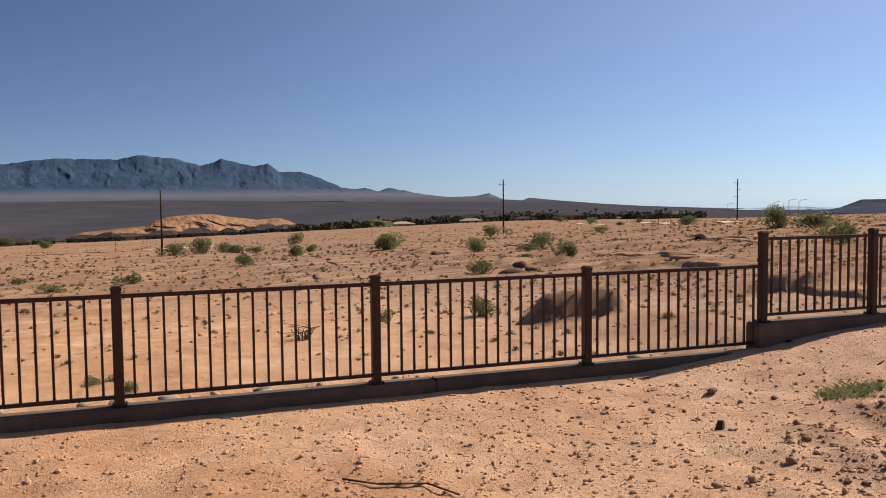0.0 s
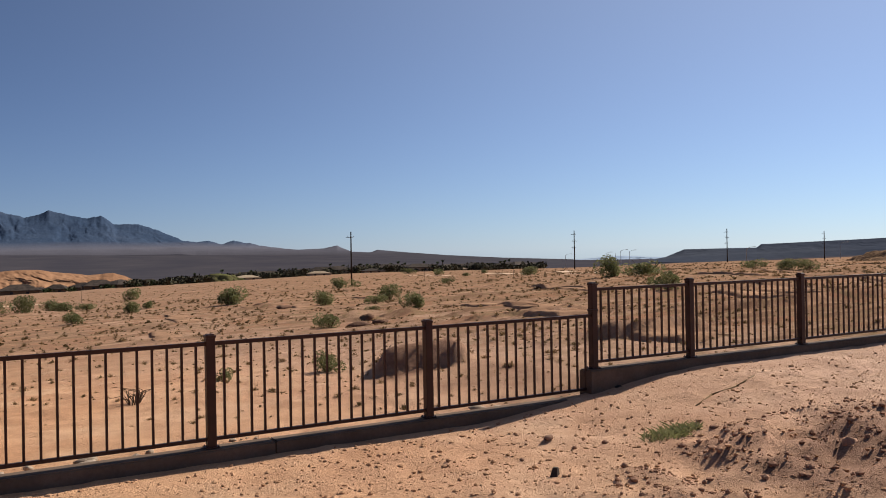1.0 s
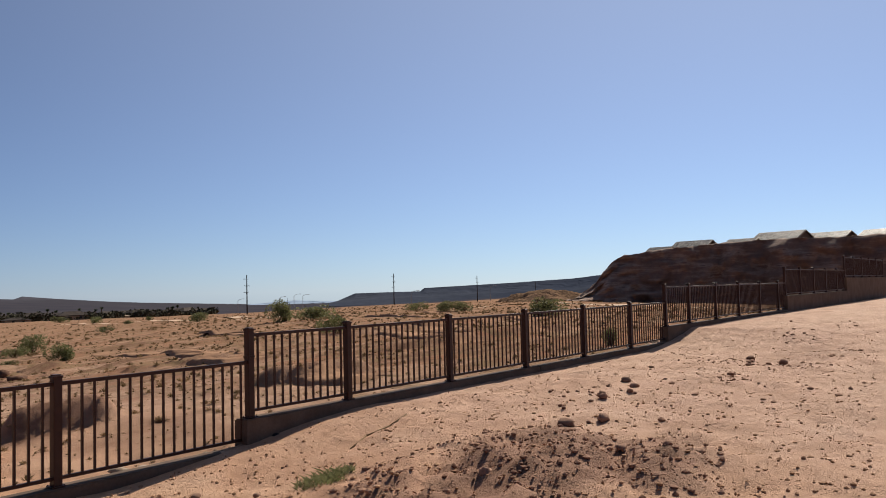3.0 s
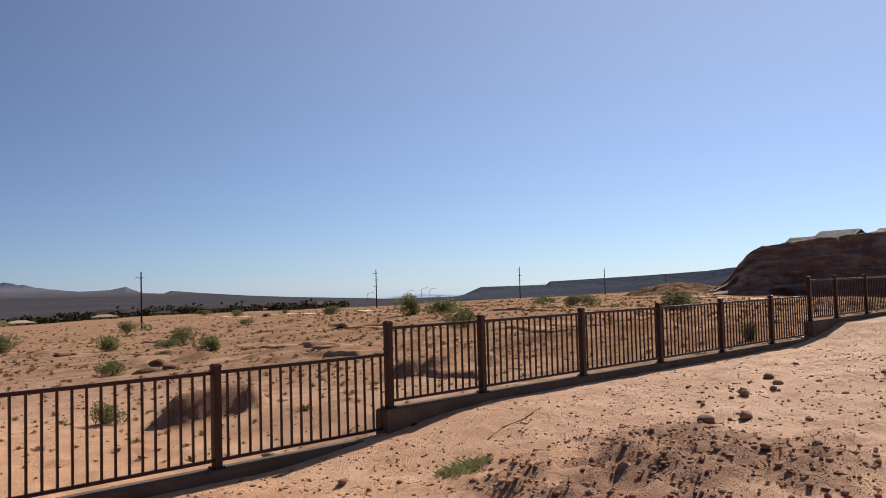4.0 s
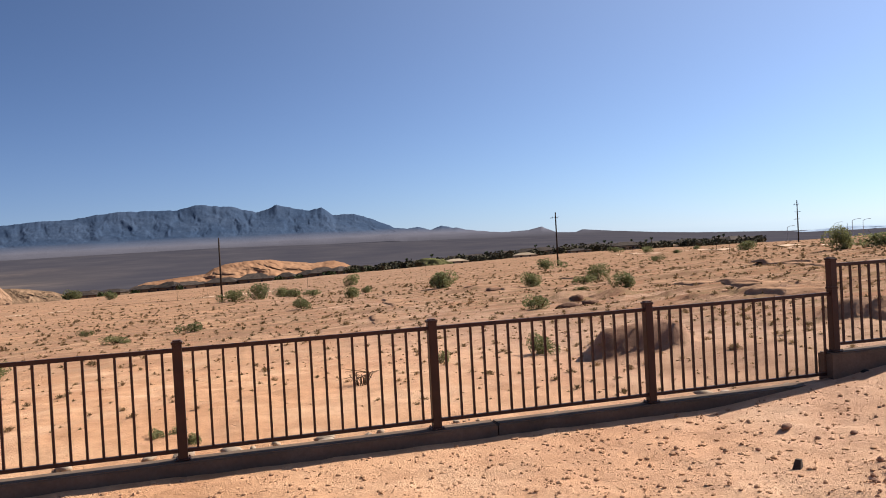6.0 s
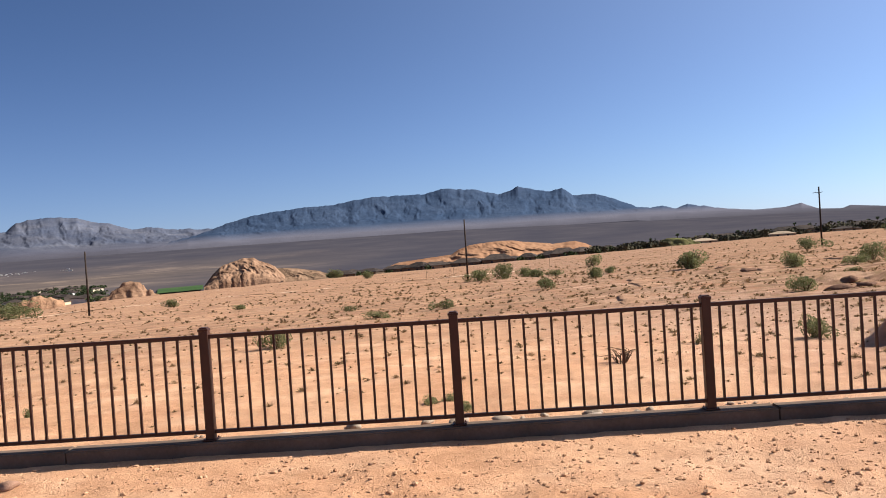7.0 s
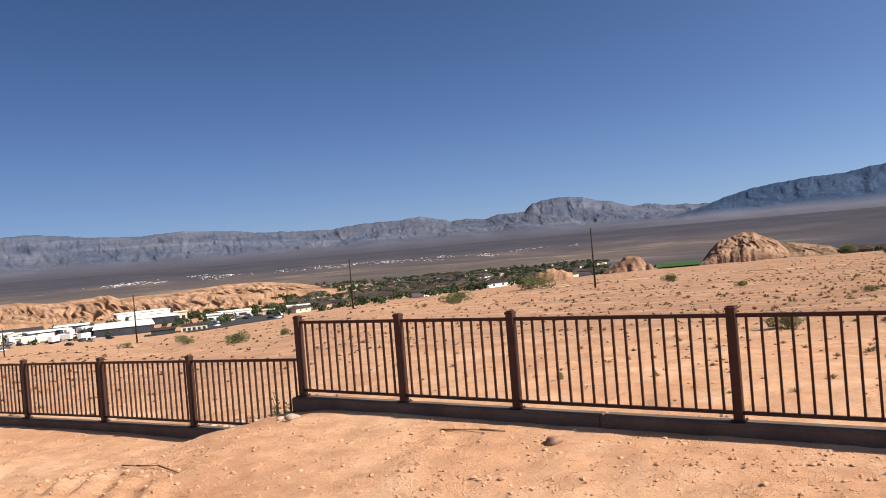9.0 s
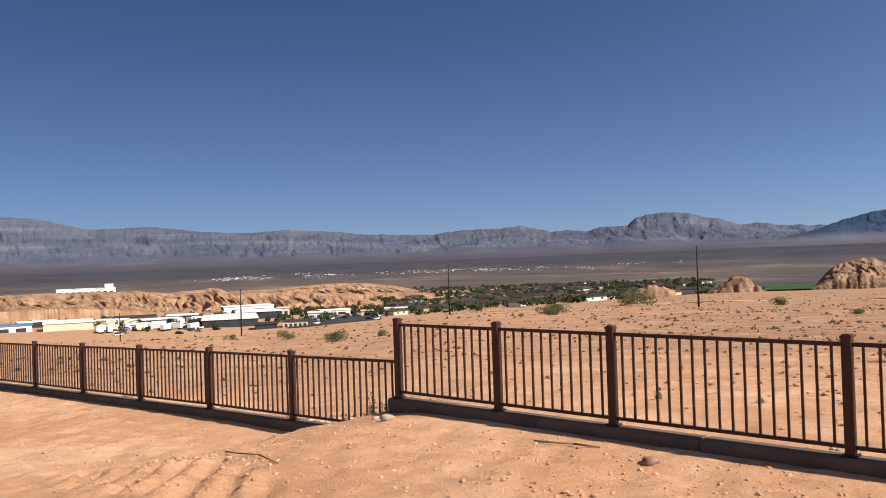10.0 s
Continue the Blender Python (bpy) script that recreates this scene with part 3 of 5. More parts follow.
def fence_section(label, x0, gaps, z0, slope=0.0, first_post=True, last_post=True, y0=FENCE_Y, turn_z=0.0):
    """Posts, rails and pickets along the wall: gaps lists the picket spaces of each panel; z0 is the foot of the first post."""
    thing = tagged(new("metal_fence"), label, "fence", "fence along the lot")
    thing.matrix_basis = Matrix.Translation((x0, y0, z0)) @ Matrix.Rotation(turn_z, 4, "Z")
    x = 0.0
    for i, n in enumerate(gaps):
        w = n * GAP
        zl, zr = slope * x, slope * (x + w)
        if i or first_post:
            fence_post(thing, x, zl)
        for name, h, size in (("top_rail", 0.872, 0.034), ("bottom_rail", 0.072, 0.03)):
            bm = bmesh.new()
            turn = Matrix.Rotation(-math.atan(slope), 4, "Y")
            box(bm, (w - 0.07, 0.034, size), (0, 0, 0), 0.003)
            ob = part(name, bm, METAL, thing)
            ob.matrix_basis = Matrix.Translation((x + w / 2, 0, (zl + zr) / 2 + h)) @ turn
        for k in range(1, n):
            shared("picket", PICKET, thing, (x + k * GAP, 0, slope * (x + k * GAP) + 0.472))
        x += w
    if last_post:
        fence_post(thing, x, slope * x)
    return thing


X_H, X_0, X_N = -5.01, 8.388, 20.23
fence_section("dark brown metal picket fence on a low concrete wall", X_H, [13, 12, 18, 18, 18, 18, 18], 0.0)
fence_section("dark brown metal picket fence on a raised stretch of wall", X_0, [13] + [18] * 4 + [17], 0.287, 0.0, True, False)
fence_section("dark brown metal picket fence at the highest stretch of wall", X_N, [13, 17, 17, 18, 18, 8], 0.63, 0.0, True, False)
fence_section("dark brown metal picket fence on a tall stretch of wall", 30.83, [18] * 4 + [16], 1.08, 0.0, True, False)
fence_section("dark brown metal picket fence on the uppermost stretch of wall", 41.0, [18] * 5, 1.64)
# the lower stretch: two panels in line, the rest turned slightly towards the lot
BEND, PANEL = radians(1.75), 18 * GAP
X_B = X_H - 2 * PANEL
fence_section("dark brown metal picket fence on the lower stretch of wall", X_B, [18, 18], -0.442 - 0.026 * 2 * PANEL, 0.026, False, False)
fence_section("dark brown metal picket fence along the lower bend of the wall", X_B - 8 * PANEL * math.cos(BEND), [18] * 8, -0.442 - 0.026 * 10 * PANEL, 0.026, y0=FENCE_Y - 8 * PANEL * math.sin(BEND), turn_z=BEND)


def curb(name, x0, x1, z_top0, z_top1, depth, bend=None):
    bm = bmesh.new()
    box(bm, (1, 0.2, 1), (0.5, 0, -0.5), 0.0)
    for v in bm.verts:
        f = v.co.x
        v.co = Vector((x0 + (x1 - x0) * f, FENCE_Y + v.co.y, (z_top0 + (z_top1 - z_top0) * f) + (v.co.z * depth)))
        if bend:                   # everything short of the bend swings towards the lot
            v.co.y += (v.co.x - bend) * math.tan(BEND)
    edges = [e for e in bm.edges if all(v.co.z > min(z_top0, z_top1) - 0.05 for v in e.verts)]
    bmesh.ops.bevel(bm, geom=edges, offset=0.012, segments=2, affect="EDGES")
    return tagged(mesh_object(name, bm, CONCRETE), "low grey concrete footing wall under the fence", "wall", kind="structure")


def curb_run(name, x0, x1, z0, z1, depth, joints, bend=None):
    """A run of wall cast in lengths, with an open joint between them."""
    cuts = [x0] + [j for j in joints if x0 + 0.3 < j < x1 - 0.3] + [x1]
    for k, (a, b) in enumerate(zip(cuts, cuts[1:])):
        za, zb = z0 + (z1 - z0) * (a - x0) / (x1 - x0), z0 + (z1 - z0) * (b - x0) / (x1 - x0)
        curb(f"{name}_{k + 1}", a + (0.006 if k else 0), b - (0.006 if b < x1 else 0), za, zb, depth, bend)


JOINTS = [-24.9, -19.0, -13.1, -1.2, 4.72, 14.4, 26.2, 36.0, 46.5]
curb_run("wall_lower", X_B + 0.06, X_H - 0.1, -0.445 - 0.026 * 2 * PANEL, -0.445, 0.9, JOINTS)
curb_run("wall_bend", X_H - 22, X_B + 0.06, -0.445 - 0.026 * 22, -0.445 - 0.026 * 2 * PANEL, 0.9, JOINTS, X_B)
curb_run("wall_middle", X_H - 0.1, X_0 - 0.12, -0.002, -0.002, 0.9, JOINTS)
curb_run("wall_raised", X_0 - 0.12, X_N - 0.12, 0.285, 0.285, 0.9, JOINTS)
curb_run("wall_high", X_N - 0.12, 30.7, 0.628, 0.628, 1.0, JOINTS)
curb_run("wall_tall", 30.7, 40.85, 1.078, 1.078, 1.6, JOINTS)
curb_run("wall_upper", 40.85, 52, 1.638, 1.638, 2.2, JOINTS)


# ---------------------------------------------------------------- utility poles
def utility_pole(x, y, height, arms):
    z = float(land(x, y))
    thing = tagged(new("utility_pole"), "tall dark wooden utility pole standing in the desert" if not arms else "dark wooden utility pole with crossarms in the desert", "utility pole", "utility poles")
    thing.location = (x, y, z - 0.3)
    bm = bmesh.new()
    tube(bm, (0, 0, 0), (0, 0, height + 0.3), 0.2, 0.13, 10)
    part("shaft", bm, TIMBER, thing, smooth=True)
    for k in range(arms):
        bm = bmesh.new()
        h = height - 0.9 - k * 2.0
        box(bm, (1.7, 0.12, 0.12), (0.35 if k % 2 else -0.3, 0.15, h), 0.01)
        arm = part("crossarm", bm, TIMBER, thing)
        for px in (-0.7, 0.7):
            bm = bmesh.new()
            tube(bm, (px, 0.15, h + 0.05), (px, 0.15, h + 0.3), 0.05, 0.04, 6)
            part("insulator", bm, STEEL, arm)
    return thing


def at_bearing(az, r):
    return OX + r * math.sin(radians(az)), OY + r * math.cos(radians(az))


for az, r, h, arms in ((0.55, 153, 12, 0), (-25.0, 163, 12, 0), (-42.1, 195, 12, 0), (-56.6, 208, 12, 0), (-64.35, 300, 9.3, 0), (24.1, 180, 12, 1), (39.85, 246, 12, 3), (50, 306, 12, 3), (55.9, 365, 12, 3), (60, 460, 10, 2)):
    utility_pole(*at_bearing(az, r), h, arms)


# ---------------------------------------------------------------- badland hill beyond the lot
def build_hill():
    az = np.arange(60, 125, 0.25)
    t = np.linspace(0, 1, 60)
    A, T = np.meshgrid(az, t)
    top = np.interp(A, [60, 62.7, 64.2, 65.4, 66.2, 68.1, 71.4, 76, 80, 95, 125], [-1.3, -0.95, 0.1, 1.6, 1.95, 2.2, 2.5, 2.7, 2.6, 3.0, 3.0])
    R = 225 + np.where(T < 0.5, 22 * T, 11 + 180 * (T - 0.5))
    foot = np.interp(A, [60, 66, 70, 76, 90], [-1.1, -1.25, -1.7, -2.0, -2.0])
    steps = np.minimum(T * 12, 6) + 0.35 * wavy(A, T, 0.5, 2)
    terr = (np.floor(steps) + smoothstep(0.55, 1.0, steps - np.floor(steps))) / 12
    el = foot + (top - foot) * np.minimum(1, (0.75 * T + 0.25 * terr) * 2.2)
    el = el + 0.12 * (grit(A, T * 3, 1.2, 5) - 0.5) + 0.10 * (grit(A, T * 3, 5, 6) - 0.5)
    R = R + 4 * wavy(A, T, 0.8, 6) + 2.5 * (grit(A, T * 6, 2.5, 3) - 0.5)
    el = el - 0.5 * smoothstep(0.5, 0.8, T)
    el[0] -= 1.0
    R = R + (5 * (grit(A, T * 2, 0.7, 12) - 0.5) + 4 * (grit(A, T * 14, 1.6, 13) - 0.5)) * smoothstep(0.55, 0.35, T)
    X, Y, Z = OX + R * np.sin(np.radians(A)), OY + R * np.cos(np.radians(A)), OZ + R * np.tan(np.radians(el))
    return tagged(new("hill", grid_mesh("hill", X, Y, Z, STRATA)), "shaded red badland hill with eroded ledges", "hill", kind="structure")


build_hill()


# ---------------------------------------------------------------- clay hills and ridges
def on_land(az, r):
    x, y = at_bearing(az, r)
    return Vector((x, y, float(land(x, y))))


def clay_mound(name, label, az, r, a, b, top, mat, flat, seed, lumps=0.4):
    """An eroded mound: half widths a across the view and b along it, its top at the height top, gullied sides."""
    base = on_land(az, r)
    n = 84
    u, v = np.meshgrid(np.linspace(-1, 1, n), np.linspace(-1, 1, n))
    d = np.hypot(u, v) * (1 + 0.35 * (grit(u * 3, v * 3, 1, seed) - 0.5))
    h = smoothstep(1.0, flat, d)
    cleft = np.abs(grit(u * a + 4 * grit(u * a, v * b, 0.1, seed + 8), v * b, 0.13, seed + 1) - 0.5) * 2
    cleft2 = np.abs(grit(u * a, v * b, 0.33, seed + 4) - 0.5) * 2
    h = h * (0.8 + 0.2 * grit(u * a, v * b, 0.07, seed + 2))
    side = np.sin(np.clip(h, 0, 1) * math.pi)
    h = h - side * (0.08 + 0.3 * lumps) * (1 - np.clip(cleft * 2.2, 0, 1)) - side * 0.16 * (1 - np.clip(cleft2 * 2, 0, 1)) + 0.06 * (grit(u * a, v * b, 0.6, seed) - 0.5) * (h > 0.02) + 0.8 * lumps * (grit(u * a, v * b, 0.1, seed + 5) - 0.5) * h
    warp = 1.1 * grit(u * a, v * b, 0.1, seed + 6)
    step = h * 4 + warp
    h = 0.72 * h + 0.28 * (np.floor(step) + smoothstep(0.5, 0.95, step - np.floor(step)) - warp) / 4
    h = h / h.max()
    t = radians(az)
    X = base.x + u * a * math.cos(t) + v * b * math.sin(t)
    Y = base.y - u * a * math.sin(t) + v * b * math.cos(t)
    Z = base.z - 4 + h * (top - base.z + 4)
    return tagged(new(name, grid_mesh(name, X, Y, Z, mat)), label, "hill", kind="structure")


clay_mound("scrub_rise", "low brown scrubby rise before the mesa", 61.0, 262, 38, 34, OZ - 1.1, SCRUBCLAY, 0.0, 37, 0.02)
clay_mound("green_rise", "low olive green slope below the grove", 14.9, 470, 34, 18, -9.2, GREENSLOPE, 0.0, 39, 0.05)
clay_mound("rock_knoll", "small tan clay knoll with a dark gully", -22.6, 420, 25, 14, -11.4, BROWNCLAY, 0.05, 17)
clay_mound("rock_outcrop", "small pale clay outcrop at the edge of the town", -27.8, 400, 24, 12, -14.0, GOLDEN, 0.05, 19)


def creases(a, t, seed):
    """0 in the gullies, 1 on the spurs: uneven, running down the slope."""
    way = a + 0.7 * t + 0.9 * grit(a * 0.6, t * 2.2, 1, seed)
    v, w = 0, 0
    for k, (f, g) in enumerate(((0.9, 0.5), (2.1, 0.32), (4.7, 0.2))):
        v = v + g * np.clip(np.abs(grit(way * f, t * f * 0.75, 1, seed + 2 + k) - 0.5) * 3.4, 0, 1)
        w += g
    return v / w


def clay_ridge(name, label, bearings, tops, feet, r0, r1, seed, mat=None, fine=1.0, deep=0.3, shape=0.8):
    """An eroded clay slope: skyline heights and feet in degrees over a run of bearings; fine: gullies to the degree, deep: how far they cut in."""
    az = np.arange(bearings[0], bearings[-1], 0.05 if fine < 2 else 0.025)
    A, T = np.meshgrid(az, np.linspace(0, 1.3, 64))
    top, foot = np.interp(A, bearings, tops), np.interp(A, bearings, feet)
    s = np.clip(T, 0, 1)
    gul = creases(A * fine, T * 2, seed)
    side = np.sin(s ** 0.8 * math.pi) ** 0.7
    rise = (top - foot)
    ledge = s * 5 + 1.2 * grit(A * fine, T * 2, 0.6, seed + 6)
    ledge = (np.floor(ledge) + smoothstep(0.4, 0.9, ledge - np.floor(ledge)) - ledge) / 5
    el = foot + rise * s ** shape + 0.05 * rise * (grit(A * fine, T * 0, 2.3, seed + 2) - 0.5) - deep * rise * (1 - gul) * side + (0.05 + 0.9 * deep) * rise * ledge * side
    el = el - np.maximum(T - 1, 0) * 1.2 + 0.06 * rise * (grit(A * 5 * fine, T * 9, 1, seed + 7) - 0.5) * side
    R = r0 + (r1 - r0) * T + 0.16 * (r1 - r0) * (1 - gul) * side
    el[0] -= 1.0
    X, Y, Z = OX + R * np.sin(np.radians(A)), OY + R * np.cos(np.radians(A)), OZ + R * np.tan(np.radians(el))
    return tagged(new(name, grid_mesh(name, X, Y, Z, mat or GOLDEN)), label, "hill", kind="structure")


clay_ridge("badland_ridge", "long gullied tan badland ridge behind the sheds", [-85, -71, -68, -65, -63.4, -61.7, -58.9, -58.1, -57.4, -54.5, -52.6, -50.7, -48.4, -46.6, -45], [-1.3, -1.36, -1.36, -1.42, -1.43, -1.65, -1.5, -1.43, -1.75, -1.95, -1.9, -2.12, -2.5, -3.0, -3.6], [-2.4, -2.4, -2.42, -2.6, -2.82, -2.95, -3.2, -3.24, -3.3, -3.4, -3.46, -3.5, -3.56, -3.6, -3.7], 640, 820, 41)
clay_ridge("badland_crest", "tan clay crest behind the badland ridge", [-60, -56, -54.5, -52.6, -50.6, -48.3, -46, -43], [-1.8, -1.7, -1.72, -1.6, -1.44, -1.48, -1.75, -2.4], [-2.2, -2.2, -2.2, -2.2, -2.2, -2.3, -2.3, -2.5], 880, 1010, 47)
clay_ridge("rock_hill", "rounded tan clay hill with a furrowed face over the slope", [-17.7, -17.1, -16.6, -15.9, -15.2, -14.3, -13.6, -12.9, -12.2], [-2.5, -1.75, -1.3, -1.0, -0.8, -0.8, -1.15, -1.45, -2.3], [-2.6] * 9, 425, 462, 14, BROWNCLAY, 1.3, 0.1, 0.5)
clay_ridge("rock_shoulder", "low brown clay shoulder beside the clay hill", [-13.6, -12.6, -11.5, -9.8, -8.6], [-1.8, -1.62, -1.72, -2.05, -2.6], [-2.7] * 5, 452, 486, 19, SCRUBCLAY, 1.4, 0.08, 0.7)
clay_ridge("table_hill", "broad flat-topped golden hill behind the houses", [-5.4, -4.3, -2.5, -0.5, 0.1, 0.8, 2.1, 3.9, 5.3, 6.7, 7.6, 8.3, 9.0, 9.9, 10.6], [-2.2, -1.85, -1.68, -1.52, -1.15, -0.95, -0.8, -0.8, -1.02, -1.2, -1.14, -1.1, -1.32, -1.8, -2.2], [-2.4] * 15, 640, 790, 23, TABLECLAY, 0.8, 0.02, 0.75)


def drape(name, label, category, bearings, radii, mat, lift, steps=18):
    """A sheet laid on the land between two bearings and two distances."""
    A, R = np.meshgrid(np.linspace(*bearings, steps), np.linspace(*radii, steps))
    A = A + 0.5 * (grit(A, R * 0.01, 1.0, 3) - 0.5)
    X, Y = OX + R * np.sin(np.radians(A)), OY + R * np.cos(np.radians(A))
    return tagged(new(name, grid_mesh(name, X, Y, land(X, Y) + lift, mat)), label, category, kind="structure")


drape("golf_lawn", "bright green golf lawn in the valley", "lawn", (-20.6, -17.6), (700, 830), TURF, 1.5)
drape("golf_fairway", "green fairway beyond the clay knoll", "lawn", (-25.0, -22.5), (640, 760), TURF, 2.0)
drape("parking_lot", "dark asphalt yard among the sheds", "road", (-53.5, -46.8), (440, 540), ASPHALT, 0.25)


def track(name, label, points, width, mat=None):
    """A pale graded track along a run of places."""
    pts = []
    for (x0, y0), (x1, y1) in zip(points, points[1:]):
        for f in np.linspace(0, 1, 24, endpoint=False):
            pts.append((x0 + (x1 - x0) * f, y0 + (y1 - y0) * f))
    P = np.array(pts)
    P = P + np.stack([grit(P[:, 0], P[:, 1], 0.05, 2) - 0.5, grit(P[:, 0], P[:, 1], 0.05, 3) - 0.5], -1) * 3
    side = np.gradient(P, axis=0)
    side = np.stack([-side[:, 1], side[:, 0]], -1) / np.linalg.norm(side, axis=1)[:, None]
    w = np.linspace(-width / 2, width / 2, 5)
    X, Y = P[:, 0:1] + side[:, 0:1] * w, P[:, 1:2] + side[:, 1:2] * w
    return tagged(new(name, grid_mesh(name, X, Y, land(X, Y) + 0.07, mat or DUST)), label, "track", kind="structure")


track("track_far", "pale graded dirt track across the field", [at_bearing(-30, 205), at_bearing(-10, 200), at_bearing(6, 190)], 3.0)
track("track_rise", "pale dirt track along the rise", [at_bearing(28, 300), at_bearing(36, 190), at_bearing(40, 150)], 2.4)
track("track_bend", "pale dirt track bending past the bushes", [at_bearing(40, 120), at_bearing(46, 110), at_bearing(56, 125), at_bearing(66, 150)], 3.5)
track("track_hill", "pale bulldozed strip at the foot of the hill", [at_bearing(60, 170), at_bearing(68, 160), at_bearing(78, 140)], 9)


# ---------------------------------------------------------------- houses and sheds
def hip_roof(bm, w, d, z, h, over=0.5):
    k = min(w, d) * 0.5
    r = max(w, d) / 2 + over - k
    base = [bm.verts.new(c) for c in ((-w / 2 - over, -d / 2 - over, z), (w / 2 + over, -d / 2 - over, z), (w / 2 + over, d / 2 + over, z), (-w / 2 - over, d / 2 + over, z))]
    low = [bm.verts.new(v.co - Vector((0, 0, 0.3))) for v in base]
    tops = [bm.verts.new((-r, 0, z + h)), bm.verts.new((r, 0, z + h))] if w >= d else [bm.verts.new((0, -r, z + h)), bm.verts.new((0, r, z + h))]
    if w >= d:
        for f in ((base[0], base[1], tops[1], tops[0]), (base[1], base[2], tops[1]), (base[2], base[3], tops[0], tops[1]), (base[3], base[0], tops[0])):
            bm.faces.new(f)
    else:
        for f in ((base[0], base[1], tops[0]), (base[1], base[2], tops[1], tops[0]), (base[2], base[3], tops[1]), (base[3], base[0], tops[0], tops[1])):
            bm.faces.new(f)
    for i in range(4):
        bm.faces.new((low[i], low[(i + 1) % 4], base[(i + 1) % 4], base[i]))
    bm.faces.new(low[::-1])


def house(place, turn, w, d, wall_h, roof_h, label, wall=None, roof=None, windows=3, tiles=False):
    thing = tagged(new("house"), label, "house", "houses")
    thing.matrix_basis = Matrix.Translation(place) @ Matrix.Rotation(turn, 4, "Z")
    part("wall", box(bmesh.new(), (w, d, wall_h + 3), (0, 0, wall_h / 2 - 1.5)), wall or STUCCO, thing)
    bm = bmesh.new()
    hip_roof(bm, w, d, wall_h, roof_h)
    bmesh.ops.recalc_face_normals(bm, faces=bm.faces)
    if tiles:
        for row in range(7):
            f = (row + 0.4) / 7.5
            y = -(d / 2 + 0.5) * (1 - f)
            half = (w / 2 + 0.5) - (min(w, d) * 0.5 + 0.0) * f
            for k in range(int(half * 2 / 0.55)):
                box(bm, (0.36, 0.8, 0.16), (-half + 0.28 + k * 0.55, y, wall_h + roof_h * f + 0.06), 0, Matrix.Rotation(math.atan2(roof_h, d / 2), 4, "X"))
    part("roof", bm, roof or ROOF, thing)
    for k in range(windows):
        x = (k - (windows - 1) / 2) * w / (windows + 0.5)
        part("window", box(bmesh.new(), (1.3, 0.12, 1.1), (x, -d / 2 - 0.03, wall_h * 0.55), 0.03), DARKSIDE, thing)
    return thing


def gabled_house(place, turn, w, d):
    """A hilltop house: gable ends, tiled roof slopes and pale fascia boards."""
    thing = tagged(new("house"), "brown stucco house with a barrel-tile gable roof on the hilltop", "house", "houses")
    thing.matrix_basis = Matrix.Translation(place) @ Matrix.Rotation(turn, 4, "Z")
    hw, hd, z, top = w / 2, d / 2, 2.8, 5.0
    bm = bmesh.new()
    ends = [[bm.verts.new((sx * hw, y, h)) for y, h in ((-hd, -1.5), (hd, -1.5), (hd, z), (0, top - 0.1), (-hd, z))] for sx in (-1, 1)]
    bm.faces.new(ends[0][::-1])
    bm.faces.new(ends[1])
    for k in range(5):
        bm.faces.new((ends[0][k], ends[0][(k + 1) % 5], ends[1][(k + 1) % 5], ends[1][k]))
    bmesh.ops.recalc_face_normals(bm, faces=bm.faces)
    part("wall", bm, DIMSTUCCO, thing)
    pitch, run = math.atan2(top - z, hd), math.hypot(top - z, hd) + 0.7
    for sgn in (-1, 1):
        bm = bmesh.new()
        slope = Matrix.Rotation(-sgn * pitch, 4, "X")
        mid = Vector((0, sgn * (hd + 0.55) / 2, top - (hd + 0.55) / 2 * math.tan(pitch) + 0.12))
        box(bm, (w + 1.0, run, 0.14), mid, 0, slope)
        rows, cols = 9, int((w + 0.9) / 0.5)
        for row in range(rows):
            f = (row + 0.5) / rows - 0.5
            for k in range(cols):
                p = mid + slope.to_3x3() @ Vector((-(w + 0.9) / 2 + 0.25 + k * 0.5, f * run, 0.11))
                box(bm, (0.3, run / rows * 0.86, 0.13), p, 0, slope)
        part("roof", bm, HILLTILE, thing)
        part("fascia", box(bmesh.new(), (w + 1.06, 0.08, 0.3), (0, sgn * (hd + 0.58), top - (hd + 0.58) * math.tan(pitch) - 0.02), 0.01), STUCCO, thing)
        for sx in (-1, 1):
            part("bargeboard", box(bmesh.new(), (0.08, run, 0.28), mid + Vector((sx * (hw + 0.54), 0, -0.1)), 0.01, slope), STUCCO, thing)
    for x in (-w * 0.25, w * 0.25):
        part("window", box(bmesh.new(), (1.3, 0.12, 1.1), (x, -hd - 0.03, 1.5), 0.03), DARKSIDE, thing)
    return thing


rng = random.Random(12)
# the row of houses behind the field's edge
for k in range(19):
    az = -9.6 + k * 1.13 + rng.uniform(-0.3, 0.3)
    house(on_land(az, rng.uniform(440, 520)) - Vector((0, 0, rng.uniform(0, 0.9))), rng.uniform(-0.7, 0.7), rng.uniform(12, 18), rng.uniform(9, 13), 2.7, rng.uniform(1.6, 3.0),
          "low brown stucco house with a dark hipped roof", STUCCO if k % 5 == 2 else DIMSTUCCO, windows=2)
